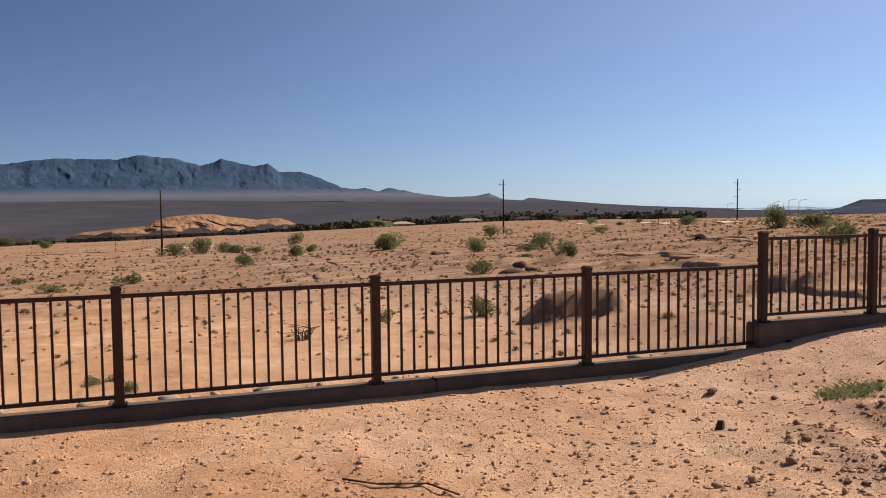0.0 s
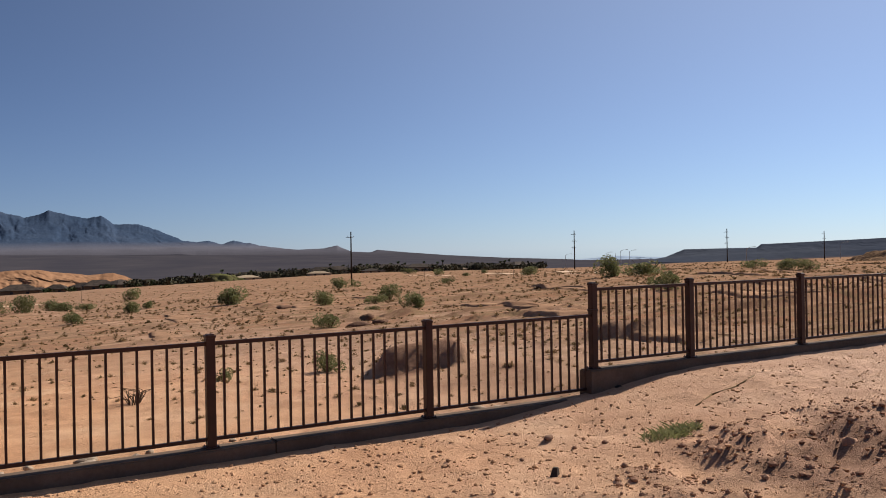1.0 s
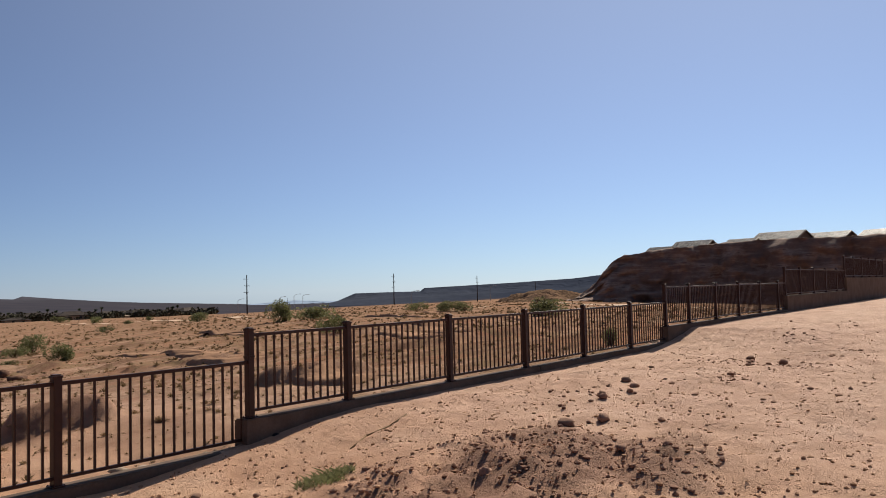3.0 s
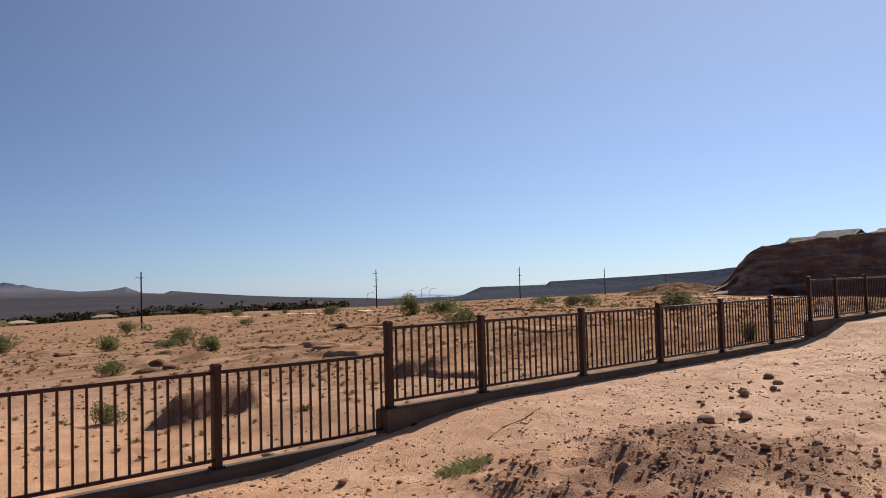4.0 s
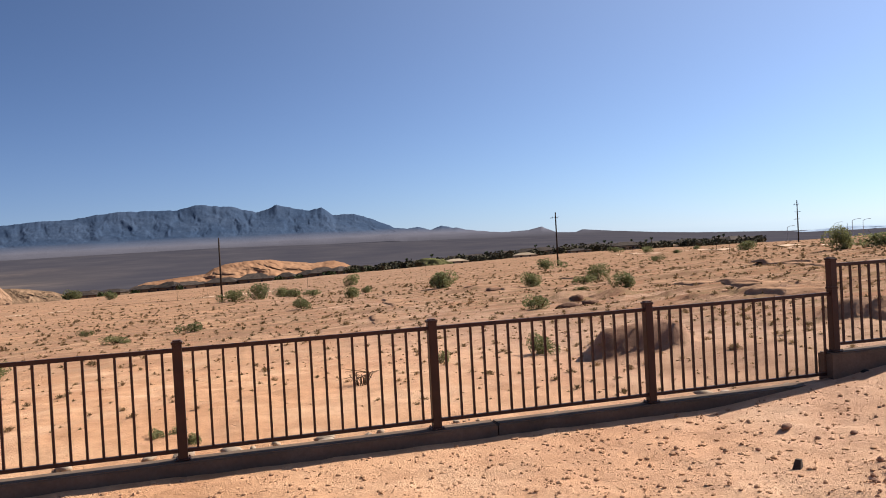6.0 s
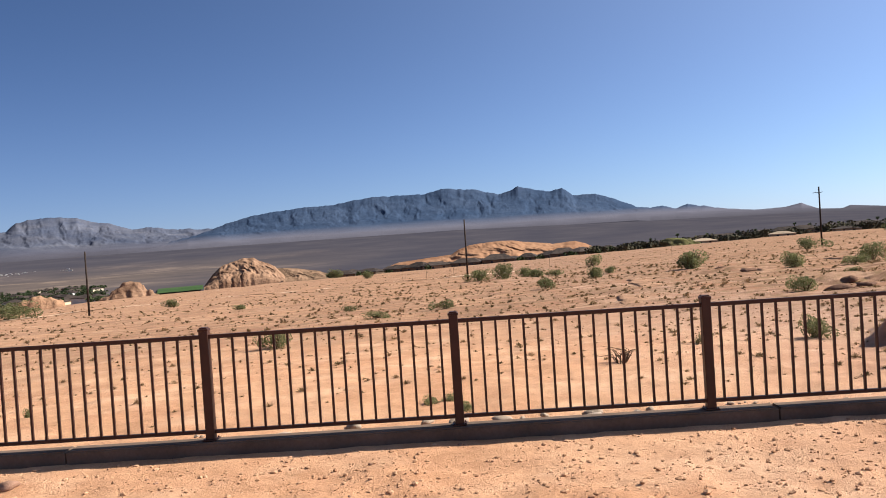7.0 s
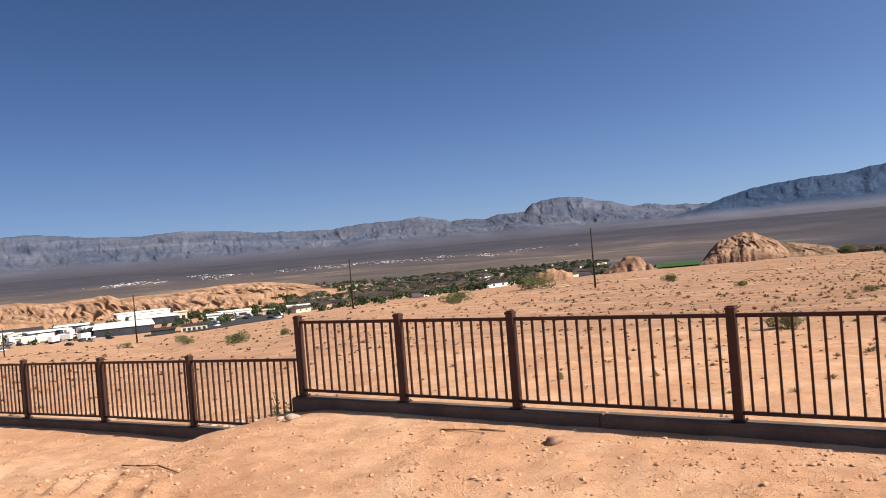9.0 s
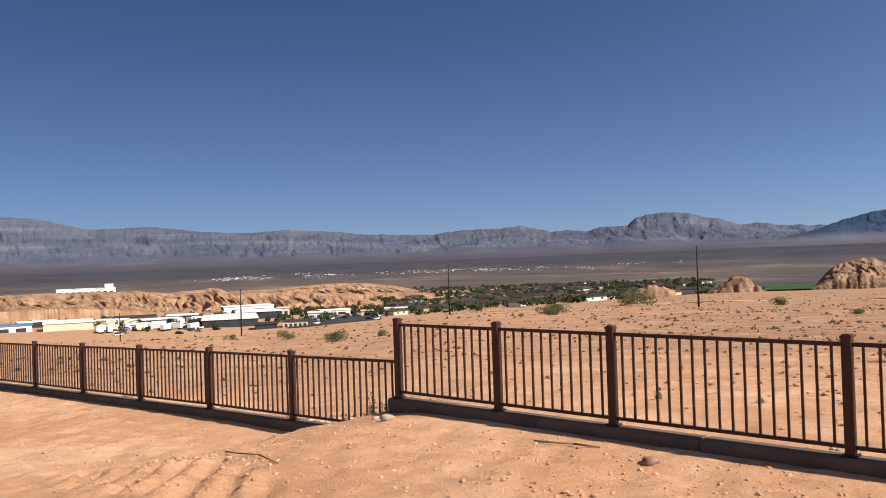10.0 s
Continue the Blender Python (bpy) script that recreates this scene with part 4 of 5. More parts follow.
# houses among the trees further round
for k in range(26):
    az = 12.8 + k * 0.95 + rng.uniform(-0.4, 0.4)
    r = rng.uniform(500, 640)
    house(on_land(az, r), rng.uniform(-0.4, 0.4), rng.uniform(12, 20), rng.uniform(9, 12), 3.0, 2.2, "low house with a hipped roof among dark trees",
          CREAM if k % 5 == 0 else STUCCO, windows=2)
for az, r, roof in ((16.9, 475, STUCCO), (21.8, 480, STUCCO), (25.6, 500, ROOF), (31.4, 520, STUCCO), (33.2, 530, ROOF)):
    house(on_land(az, r) - Vector((0, 0, 0.8)), rng.uniform(-0.3, 0.3), 13, 9, 2.2, 1.3, "pale low house with a shallow roof at the field's edge", STUCCO, roof, windows=2)
# the town in the valley
for k in range(150):
    az = rng.uniform(-46.5, -24.5)
    r = rng.uniform(470, 1150)
    house(on_land(az, r), rng.uniform(0, 3.1), rng.uniform(11, 19), rng.uniform(8, 12), 3.0, rng.uniform(1.2, 2.2), "small pale stucco town house between trees",
          rng.choice((STUCCO, STUCCO, CREAM, WHITEWALL)), windows=2)
# houses on the brow of the red hill
for az, w, top in ((68.7, 8, 2.5), (70.9, 13, 2.85), (72.7, 7, 2.6), (74.0, 10, 2.85), (76.4, 16, 3.22), (79.2, 14, 3.05), (82.5, 15, 3.1)):
    r = 249
    x, y = at_bearing(az, r)
    gabled_house(Vector((x, y, OZ + r * math.tan(radians(top)) - 5.5)), -radians(az) - 0.55, w * 0.85, 8.5)


def shed(az, r, w, d, h, wall, roof, label, doors=3, turn=None):
    """A flat-roofed industrial shed: walls, overhanging roof slab and dark bays."""
    if r < 700:                    # the yard lies low on the slope
        r, w, d, h = r * 0.91, w * 0.8, d * 0.8, h * 0.68
    thing = tagged(new("industrial_shed"), label, "building", "industrial sheds")
    thing.matrix_basis = Matrix.Translation(on_land(az, r)) @ Matrix.Rotation(-radians(az) if turn is None else turn, 4, "Z")
    part("wall", box(bmesh.new(), (w, d, h + 4), (0, 0, h / 2 - 2)), wall, thing)
    bm = bmesh.new()
    box(bm, (w + 1.2, d + 1.2, 0.5), (0, 0, h + 0.25), 0.05)
    part("roof", bm, roof, thing)
    for k in range(doors):
        x = (k - (doors - 1) / 2) * w / (doors + 0.3)
        part("bay_door", box(bmesh.new(), (w / (doors + 0.3) * 0.6, 0.2, h * 0.62), (x, -d / 2 - 0.06, h * 0.31), 0.03), DARKSIDE, thing)
    return thing


shed(-72.0, 780, 60, 25, 7, WHITEWALL, WHITEWALL, "long white shed at the foot of the ridge", 4)
shed(-67.4, 600, 34, 40, 6.5, CREAM, WHITEWALL, "long cream-walled shed with a pale roof", 0)
shed(-70.6, 600, 26, 22, 6, WHITEWALL, BLUEMETAL, "pale shed with a blue metal roof", 2)
shed(-63.4, 660, 34, 36, 6, WHITEWALL, ASPHALT, "low pale shed with a grey roof", 3)
shed(-57.3, 570, 40, 64, 7, DARKSIDE, WHITEWALL, "large dark-sided shed with a broad white roof", 0)
shed(-55.4, 650, 38, 40, 7.5, DARKSIDE, WHITEWALL, "dark open-sided shed with a white roof", 3)
shed(-53.7, 660, 11, 11, 9, CREAM, CREAM, "tall cream block beside the sheds", 2)
shed(-54.9, 505, 15, 16, 4.2, DARKSIDE, ROOF, "low dark-roofed workshop in the yard", 2)
shed(-52.9, 505, 17, 13, 4.2, CREAM, ROOF, "cream workshop with a row of dark windows", 5)
shed(-51.5, 590, 12, 12, 6, WHITEWALL, WHITEWALL, "small white shed with a flat roof", 2)
shed(-47.9, 575, 9, 8, 4.5, CREAM, CREAM, "small cream building by the asphalt yard", 1)
for az, r, w, d, h in ((-64.8, 640, 24, 16, 5), (-61.8, 610, 30, 18, 5.5), (-60.4, 655, 26, 20, 6), (-58.9, 625, 22, 14, 5), (-69.2, 665, 30, 18, 5.5), (-56.2, 700, 42, 18, 6), (-50.2, 640, 26, 16, 5), (-45.8, 610, 20, 10, 4.5), (-62.9, 560, 20, 12, 4.2)):
    shed(az, r, w, d, h, rng.choice((WHITEWALL, CREAM, DARKSIDE)), WHITEWALL, "white-roofed workshop in the industrial yard", 2, -radians(az) + rng.uniform(-0.3, 0.3))
hotel = shed(-66.3, 1500, 92, 24, 13, WHITEWALL, WHITEWALL, "large white hotel block with dark window bays", 9)
part("tower", box(bmesh.new(), (14, 20, 20), (36, 0, 10), 0.2), WHITEWALL, hotel)


def trailer(az, r, w, mat):
    thing = tagged(new("trailer"), "white box trailer parked in the yard", "trailer", "parked trailers")
    thing.matrix_basis = Matrix.Translation(on_land(az, r)) @ Matrix.Rotation(rng.uniform(0, 3), 4, "Z")
    part("body", box(bmesh.new(), (w, 2.5, 2.8), (0, 0, 2.4), 0.08), mat, thing)
    part("chassis", box(bmesh.new(), (w * 0.9, 1.6, 0.3), (0, 0, 0.85)), DARKSIDE, thing)
    for k in (-0.35, 0.3, 0.4):
        bm = bmesh.new()
        tube(bm, (k * w, -1.2, 0.5), (k * w, 1.2, 0.5), 0.5, 0.5, 10)
        part("wheel", bm, BLACK, thing)


def car_meshes():
    shell = bmesh.new()
    box(shell, (4.4, 1.8, 0.75), (0, 0, 0.72), 0.12)
    cabin = bmesh.new()
    box(cabin, (2.4, 1.6, 0.62), (-0.2, 0, 1.38), 0.1)
    for v in cabin.verts:
        if v.co.z > 1.4:
            v.co.x = -0.2 + (v.co.x + 0.2) * 0.72
    wheel = bmesh.new()
    tube(wheel, (0, -0.11, 0), (0, 0.11, 0), 0.33, 0.33, 10)
    return [mesh_of("body", shell.copy(), m) for m in (WHITEWALL, STEEL, DARKSIDE, CREAM)], mesh_of("cabin", cabin, DARKSIDE), mesh_of("wheel", wheel, BLACK)


BODIES, CABIN, WHEEL = car_meshes()


def car(az, r, k):
    thing = tagged(new("car"), ("white", "silver", "dark", "cream")[k % 4] + " car parked in the industrial yard", "car", "parked cars")
    thing.matrix_basis = Matrix.Translation(on_land(az, r)) @ Matrix.Rotation(rng.choice((0.3, 1.9)) + rng.uniform(-0.1, 0.1), 4, "Z")
    shared("body", BODIES[k % 4], thing, (0, 0, 0))
    shared("cabin", CABIN, thing, (0, 0, 0))
    for x in (-1.35, 1.35):
        for y in (-0.82, 0.82):
            shared("wheel", WHEEL, thing, (x, y, 0.33))


for k in range(64):
    car(rng.uniform(-65.5, -57.5) if k < 42 else rng.uniform(-52, -47), rng.uniform(440, 560), k)
for k in range(44):
    trailer(rng.uniform(-65.5, -58.5), rng.uniform(470, 580), rng.uniform(4, 8), rng.choice((WHITEWALL, WHITEWALL, CREAM, DARKSIDE)))


# ---------------------------------------------------------------- foliage
def leaf_cloud(bm, centre, size, n, leaf, rnd, spiky=0.0, broad=0.45):
    """n small leaf faces scattered through an uneven clump."""
    lobes = [(Vector((rnd.gauss(0, 0.36), rnd.gauss(0, 0.36), rnd.uniform(-0.35, 0.15))), rnd.uniform(0.3, 0.55)) for _ in range(9)]
    for _ in range(n):
        c, s = rnd.choice(lobes)
        d = Vector((rnd.gauss(0, 1), rnd.gauss(0, 1), rnd.gauss(0, 1))).normalized() * s * rnd.uniform(0.55, 1.0) ** 0.5
        p = Vector(((c.x + d.x) * size[0], (c.y + d.y) * size[1], max(0.02, 0.5 + c.z * 0.8 + d.z * 0.75) * size[2])) + Vector(centre)
        a = Vector((rnd.gauss(0, 1), rnd.gauss(0, 1), rnd.gauss(0, 1) + spiky)).normalized()
        b = a.orthogonal().normalized()
        b = (Matrix.Rotation(rnd.uniform(0, 6.3), 3, a) @ b)
        l = leaf * rnd.uniform(0.6, 1.4)
        bm.faces.new([bm.verts.new(p - a * l), bm.verts.new(p + b * l * broad), bm.verts.new(p + a * l), bm.verts.new(p - b * l * broad)])


def bush_meshes():
    out = []
    for k in range(5):
        rnd = random.Random(50 + k)
        crown = bmesh.new()
        leaf_cloud(crown, (0, 0, 0), (0.6, 0.6, 0.95), 2300, 0.036, rnd, 1.0)
        stems = bmesh.new()
        for _ in range(9):
            a, r = rnd.uniform(0, 6.3), rnd.uniform(0.15, 0.5)
            mid = Vector((r * 0.5 * math.cos(a), r * 0.5 * math.sin(a), rnd.uniform(0.25, 0.4)))
            end = Vector((r * math.cos(a), r * math.sin(a), rnd.uniform(0.55, 0.95)))
            tube(stems, (0.03 * math.cos(a), 0.03 * math.sin(a), -0.05), mid, 0.018, 0.012, 5)
            tube(stems, mid, end, 0.012, 0.005, 5)
        out.append((mesh_of("crown", crown, LEAF), mesh_of("woody_base", stems, TWIG)))
    return out


BUSHES = bush_meshes()


def bush(k, x, y, w, h, label="green creosote bush growing in the sandy field"):
    thing = tagged(new("bush"), label, "bush", "desert bushes")
    thing.matrix_basis = Matrix.LocRotScale((x, y, float(land(x, y)) - 0.03), Euler((0, 0, k * 1.7)), None)
    crown, stems = BUSHES[k % len(BUSHES)]
    for name, me in (("crown", crown), ("woody_base", stems)):
        ob = new(name, me)
        ob.parent = thing
        ob.scale = (w, w, h * 1.1)


for k, (x, y, w, h) in enumerate((
        (5.1, 121.8, 3.2, 2.1), (9.3, 123.5, 3.2, 2.5), (13, 128, 2.6, 1.7), (13.9, 120.7, 3.0, 1.5), (16.3, 119.8, 2.3, 1.1), (8.1, 55.4, 1.2, 0.9),
        (30, 168, 3.0, 2.4), (17.8, 93.9, 2.3, 1.5), (20.3, 98, 1.3, 1.0), (1.4, 38.9, 0.85, 0.5), (-4.6, 49, 0.7, 0.45), (-1.6, 36, 1.0, 0.35),
        (23.6, 75.9, 3.6, 1.8), (23.3, 51.6, 1.4, 1.2), (64.4, 145, 4.0, 2.3), (26.1, 49.4, 1.1, 0.7), (28.5, 52, 1.5, 1.3), (23.1, 37.8, 1.45, 0.9),
        (20.5, 37.9, 0.7, 0.4), (14.3, 28.8, 0.95, 0.62), (173, 320, 5, 3), (138, 234, 4, 2), (112, 175, 2, 1), (142, 212, 2.4, 1.3), (75, 122, 2.1, 1.1),
        (88.3, 115.7, 3.2, 1.9))):
    bush(k, x, y, w, h)
for k, (x, y, w, h) in enumerate((
        (57, 59.7, 2.7, 2.3), (55.7, 53.9, 3.6, 1.6), (26, 22.8, 1.15, 0.9), (7.56, 12.64, 0.46, 0.42), (5.9, 12.9, 0.24, 0.24), (2.14, 8.16, 0.2, 0.13),
        (42.8, 23.1, 2.2, 1.25), (80.9, 62.3, 2.2, 1.2), (77.8, 55.6, 2.4, 1.4), (78.8, 53.8, 2.1, 1.25), (19.3, 7.9, 0.4, 0.42),
        (-31, 290, 4, 3), (-100, 181.7, 8.5, 4.2), (-62.7, 93.7, 3.6, 1.6), (-56, 84, 2.0, 1.0), (-50.2, 146.4, 3.1, 1.6), (-18.4, 75.5, 1.3, 0.55), (-3.4, 24, 0.85, 0.6),
        (1.8, 8.6, 0.18, 0.13), (1.97, 8.55, 0.15, 0.1), (-3.2, 10, 0.14, 0.15), (-47.7, 41.7, 1.9, 1.1), (-105, 69.3, 1.4, 0.8), (-67.5, 51.8, 1.1, 0.7), (-85, 64, 1.6, 0.9), (-45, 44, 0.9, 0.6), (-55, 371, 7, 5))):
    bush(k + 2, x, y, w, h, "olive green shrub rooted in dry sandy ground")


def tree_belt(name, label, spots, leaf, seed, mat=None):
    """Far trees as one mass of leafy crowns on short trunks."""
    rnd = random.Random(seed)
    bm = bmesh.new()
    for az, r, w, h in spots:
        p = on_land(az, r)
        leaf_cloud(bm, (p.x, p.y, p.z), (w * 0.55, w * 0.55, h), 120, leaf * (0.22 + w * 0.05), rnd, 0.0, 0.9)
    return tagged(mesh_object(name, bm, mat or TOWNLEAF), label, "trees", kind="stuff")


tree_belt("town_trees", "dark green trees between the town houses", [(rng.uniform(-46.8, -24), 450 + 750 * rng.random() ** 0.8, rng.uniform(4, 9), rng.uniform(3, 6)) for _ in range(760)], 1.0, 5)
tree_belt("ridge_trees", "dark green trees along the foot of the ridge", [(rng.uniform(-70, -46), rng.choice((rng.uniform(600, 680), rng.uniform(830, 1000))), rng.uniform(4, 9), rng.uniform(3, 6)) for _ in range(210)] + [(rng.uniform(-66, -46), rng.uniform(470, 640), rng.uniform(3, 7), rng.uniform(3, 5)) for _ in range(90)], 1.0, 6)
tree_belt("grove", "dark trees and hedges behind the field", [(rng.uniform(11.5, 37.5), rng.uniform(500, 700), rng.uniform(4, 11), 2.0 + 4.5 * rng.random() ** 2.2) for _ in range(620)] + [(rng.uniform(9.5, 15), rng.uniform(440, 520), rng.uniform(8, 12), rng.uniform(3.5, 5)) for _ in range(26)], 1.0, 7, GROVELEAF)
tree_belt("row_trees", "small garden trees between the houses", [(rng.uniform(-11, 12), rng.uniform(440, 560), rng.uniform(4, 7), rng.uniform(2.5, 4)) for _ in range(50)], 1.0, 8)


def palm(az, r, h):
    thing = tagged(new("palm_tree"), "slender dark fan palm standing among the trees", "palm tree", "palms")
    thing.location = on_land(az, r)
    bm = bmesh.new()
    tube(bm, (0, 0, -0.5), (0.2, 0, h), 0.4, 0.28, 7)
    part("trunk", bm, TWIG, thing)
    bm = bmesh.new()
    for k in range(60):
        way = Vector((rng.gauss(0, 1), rng.gauss(0, 1), rng.gauss(0.25, 0.8))).normalized() * rng.uniform(1.0, 1.7)
        side = way.orthogonal().normalized() * 0.28
        c = Vector((0.2, 0, h))
        bm.faces.new([bm.verts.new(c), bm.verts.new(c + way * 0.6 + side), bm.verts.new(c + way), bm.verts.new(c + way * 0.6 - side)])
    part("crown", bm, TOWNLEAF, thing)


for az in (13.4, 15.2, 17.0, 19.1, 20.2, 22.6, 23.4, 25.0, 26.9, 27.3, 27.7, 29.2, 30.1, 30.5, 34.6, 34.9, 35.3):
    palm(az + rng.uniform(-0.15, 0.15), rng.uniform(600, 680), rng.uniform(5.2, 7.6))


def street_lamp(az, r, h):
    thing = tagged(new("street_lamp"), "tall grey street lamp with a curved arm", "street lamp", "street lamps")
    thing.matrix_basis = Matrix.Translation(on_land(az, r)) @ Matrix.Rotation(-radians(az), 4, "Z")
    bm = bmesh.new()
    tube(bm, (0, 0, -0.5), (0, 0, h - 0.8), 0.17, 0.13, 8)
    part("mast", bm, STEEL, thing)
    bm = bmesh.new()
    tube(bm, (0, 0, h - 0.85), (1.6, 0, h - 0.1), 0.1, 0.09, 6)
    tube(bm, (1.6, 0, h - 0.1), (3.2, 0, h + 0.1), 0.09, 0.08, 6)
    part("arm", bm, STEEL, thing)
    part("lamp_head", box(bmesh.new(), (1.3, 0.5, 0.25), (3.7, 0, h + 0.1), 0.05), STEEL, thing)


for az, r, h in ((39.2, 560, 10), (42.0, 560, 10), (43.0, 520, 10.4), (43.6, 540, 10), (51.2, 420, 7), (56.8, 480, 9)):
    street_lamp(az, r, h)


def far_town():
    """Specks of pale houses across the plain."""
    rnd = random.Random(9)
    bm = bmesh.new()
    groups = [(rnd.uniform(-58, -26), rnd.gauss(2250, 60), rnd.uniform(0.15, 0.8)) for _ in range(46)]
    for _ in range(420):
        az, r, wide = rnd.choice(groups)
        p = on_land(az + rnd.gauss(0, wide), r + rnd.gauss(0, 22))
        box(bm, (rnd.uniform(2, 7), rnd.uniform(2, 4), rnd.uniform(0.3, 1.1)), (p.x, p.y, p.z + 0.35))
    tagged(mesh_object("far_town_houses", bm, WHITEWALL), "specks of pale far houses on the plain", "houses", kind="stuff")


far_town()


# ---------------------------------------------------------------- field scrub, near stones and weeds
def scrub_field():
    """Low dry tufts all over the field."""
    rnd = random.Random(21)
    bm = bmesh.new()
    spots = []
    while len(spots) < 17000:
        az, r = rnd.uniform(-72, 82), 8.5 * (330 / 8.5) ** (rnd.random() ** 0.72)
        x, y = at_bearing(az, r)
        dense = 0.3 if az < -30 else 0.5 if az < -12 else 0.7 if az < 5 else 0.85 if az < 24 else 1.0
        dense *= 0.35 + 0.65 * min(1, max(0, (r - 12) / 25)) if az < 12 else 0.75 + 0.25 * min(1, r / 40)
        if y < 7.5 or rnd.random() > dense:
            continue
        spots.append((x, y, r))
    zs = land(np.array([s[0] for s in spots]), np.array([s[1] for s in spots]))
    for (x, y, r), z in zip(spots, zs):
        s = rnd.uniform(0.045, 0.10) * (1 + min(r, 130) / 42) * rnd.choice((0.5, 0.6, 0.8, 0.9, 1.5))
        near = r < 30
        s *= 0.62 + 0.38 * min(1, max(0, (r - 10) / 30))
        for k in range(90 if near else 24):
            a, tilt = rnd.uniform(0, 6.3), rnd.random() ** 0.6
            d = Vector((math.cos(a) * tilt, math.sin(a) * tilt, 0.7 * math.sqrt(1.02 - tilt * tilt))) * s * rnd.uniform(0.5, 1.05)
            b = Vector((-math.sin(a), math.cos(a), rnd.uniform(-0.6, 0.6))) * s * (0.04 if near else 0.16)
            base = Vector((x, y, z - 0.01)) + d * rnd.uniform(0.1, 0.45)
            tip = base + d * 0.75
            bm.faces.new([bm.verts.new(base), bm.verts.new(base + d * 0.45 + b), bm.verts.new(tip), bm.verts.new(base + d * 0.45 - b)])
    tagged(mesh_object("dry_scrub", bm, DRYLEAF), "dry brown scrub tufts dotting the sandy field", "scrub", kind="stuff")


scrub_field()


def stone_meshes(mat, n, seed):
    out = []
    for k in range(n):
        rnd = random.Random(seed + k)
        bm = bmesh.new()
        bmesh.ops.create_icosphere(bm, subdivisions=2, radius=0.5)
        off = Vector((rnd.uniform(0, 50), 0, 0))
        for v in bm.verts:
            v.co *= 1 + 0.55 * noise.noise(v.co * 2.2 + off) + 0.18 * noise.noise(v.co * 6 + off)
            v.co.z *= 0.72
        out.append(mesh_of("stone", bm, mat, True))
    return out


STONES, PALES, EARTH = stone_meshes(STONE, 5, 70), stone_meshes(PALESTONE, 3, 90), stone_meshes(ROCK, 3, 110)


def stone(x, y, w, h, kind=None, label="brown stone lying on the sandy soil", turn=0.0, k=0):
    ob = new("stone", (kind or STONES)[k % len(kind or STONES)])
    ob.matrix_basis = Matrix.LocRotScale((x, y, float(land(x, y)) + h * 0.25), Euler((0, 0, turn)), (w, w * 0.85, h * 1.25))
    return tagged(ob, label, "stone", "stones on the soil")


for k, (x, y, w, h) in enumerate(((6.87, 5.87, 0.1, 0.06), (7.13, 5.42, 0.07, 0.05), (6.87, 5.52, 0.05, 0.04), (5.37, 3.93, 0.06, 0.05), (5.55, 3.85, 0.06, 0.05),
                                  (6.03, 4.06, 0.07, 0.05), (9.94, 4.07, 0.19, 0.12), (10.46, 3.91, 0.15, 0.11), (10.3, 4.0, 0.06, 0.05), (8.2, 3.88, 0.13, 0.1), (9.3, 3.2, 0.12, 0.06),
                                  (-1.36, 6.33, 0.16, 0.09), (-1.9, 6.1, 0.05, 0.03), (11.9, 4.6, 0.12, 0.09), (12.3, 4.8, 0.13, 0.08), (12.6, 4.55, 0.09, 0.07),
                                  (13.1, 4.7, 0.14, 0.09), (13.5, 5.0, 0.17, 0.1), (16.6, 3.63, 0.17, 0.13), (17.5, 4.4, 0.16, 0.1))):
    stone(x, y, w, h, turn=k * 0.9, k=k)
srnd = random.Random(33)
for k in range(56):
    if k < 20:
        x, y = srnd.gauss(12.6, 1.3), srnd.gauss(4.9, 0.45)
    elif k < 38:
        x, y = srnd.uniform(4.2, 9), srnd.uniform(3.2, 6)
    else:
        x, y = srnd.uniform(-9, 3), srnd.uniform(4.2, 6.4)
    s = srnd.uniform(0.03, 0.075) * (0.9 if k < 20 else 0.55)
    stone(x, min(y, 6.4), s, s * 0.7, turn=k, k=k)
stone(-4.6, 6.4, 0.15, 0.1, PALES, "pale rounded stone by the end of the wall", 0.4)
stone(-4.9, 6.5, 0.09, 0.06, PALES, "pale rounded stone by the end of the wall", 1.4, 1)
for k in range(26):
    x = srnd.uniform(0.2, 8.2) if k < 18 else srnd.uniform(-12, -6)
    stone(x, 7.16 + 0.35 * srnd.random(), srnd.uniform(0.07, 0.2), srnd.uniform(0.05, 0.1), PALES, "pale broken stone along the foot of the wall", k * 1.3, k)


for k in range(34):
    s = srnd.uniform(0.05, 0.16)
    stone(srnd.uniform(-13, -5.8), 7.3 + 3.2 * srnd.random(), s, s * 0.6, PALES if k % 2 else STONES, "broken stone lying in the stony field", k * 1.1, k)


def rubble_chunk(x, y):
    bm = bmesh.new()
    box(bm, (0.1, 0.07, 0.09), (0, 0, 0.04), 0.008)
    for v in bm.verts:
        if v.co.z > 0.05:
            v.co.x = v.co.x * 0.45 + 0.01
            v.co.y *= 0.7
    ob = mesh_object("rubble_chunk", bm, ROOF)
    ob.matrix_basis = Matrix.LocRotScale((x, y, float(land(x, y)) - 0.005), Euler((0.05, 0.05, 0.6)), (0.8, 0.8, 0.8))
    tagged(ob, "wedge-shaped grey chunk of broken concrete", "rubble")


rubble_chunk(6.17, 4.9)


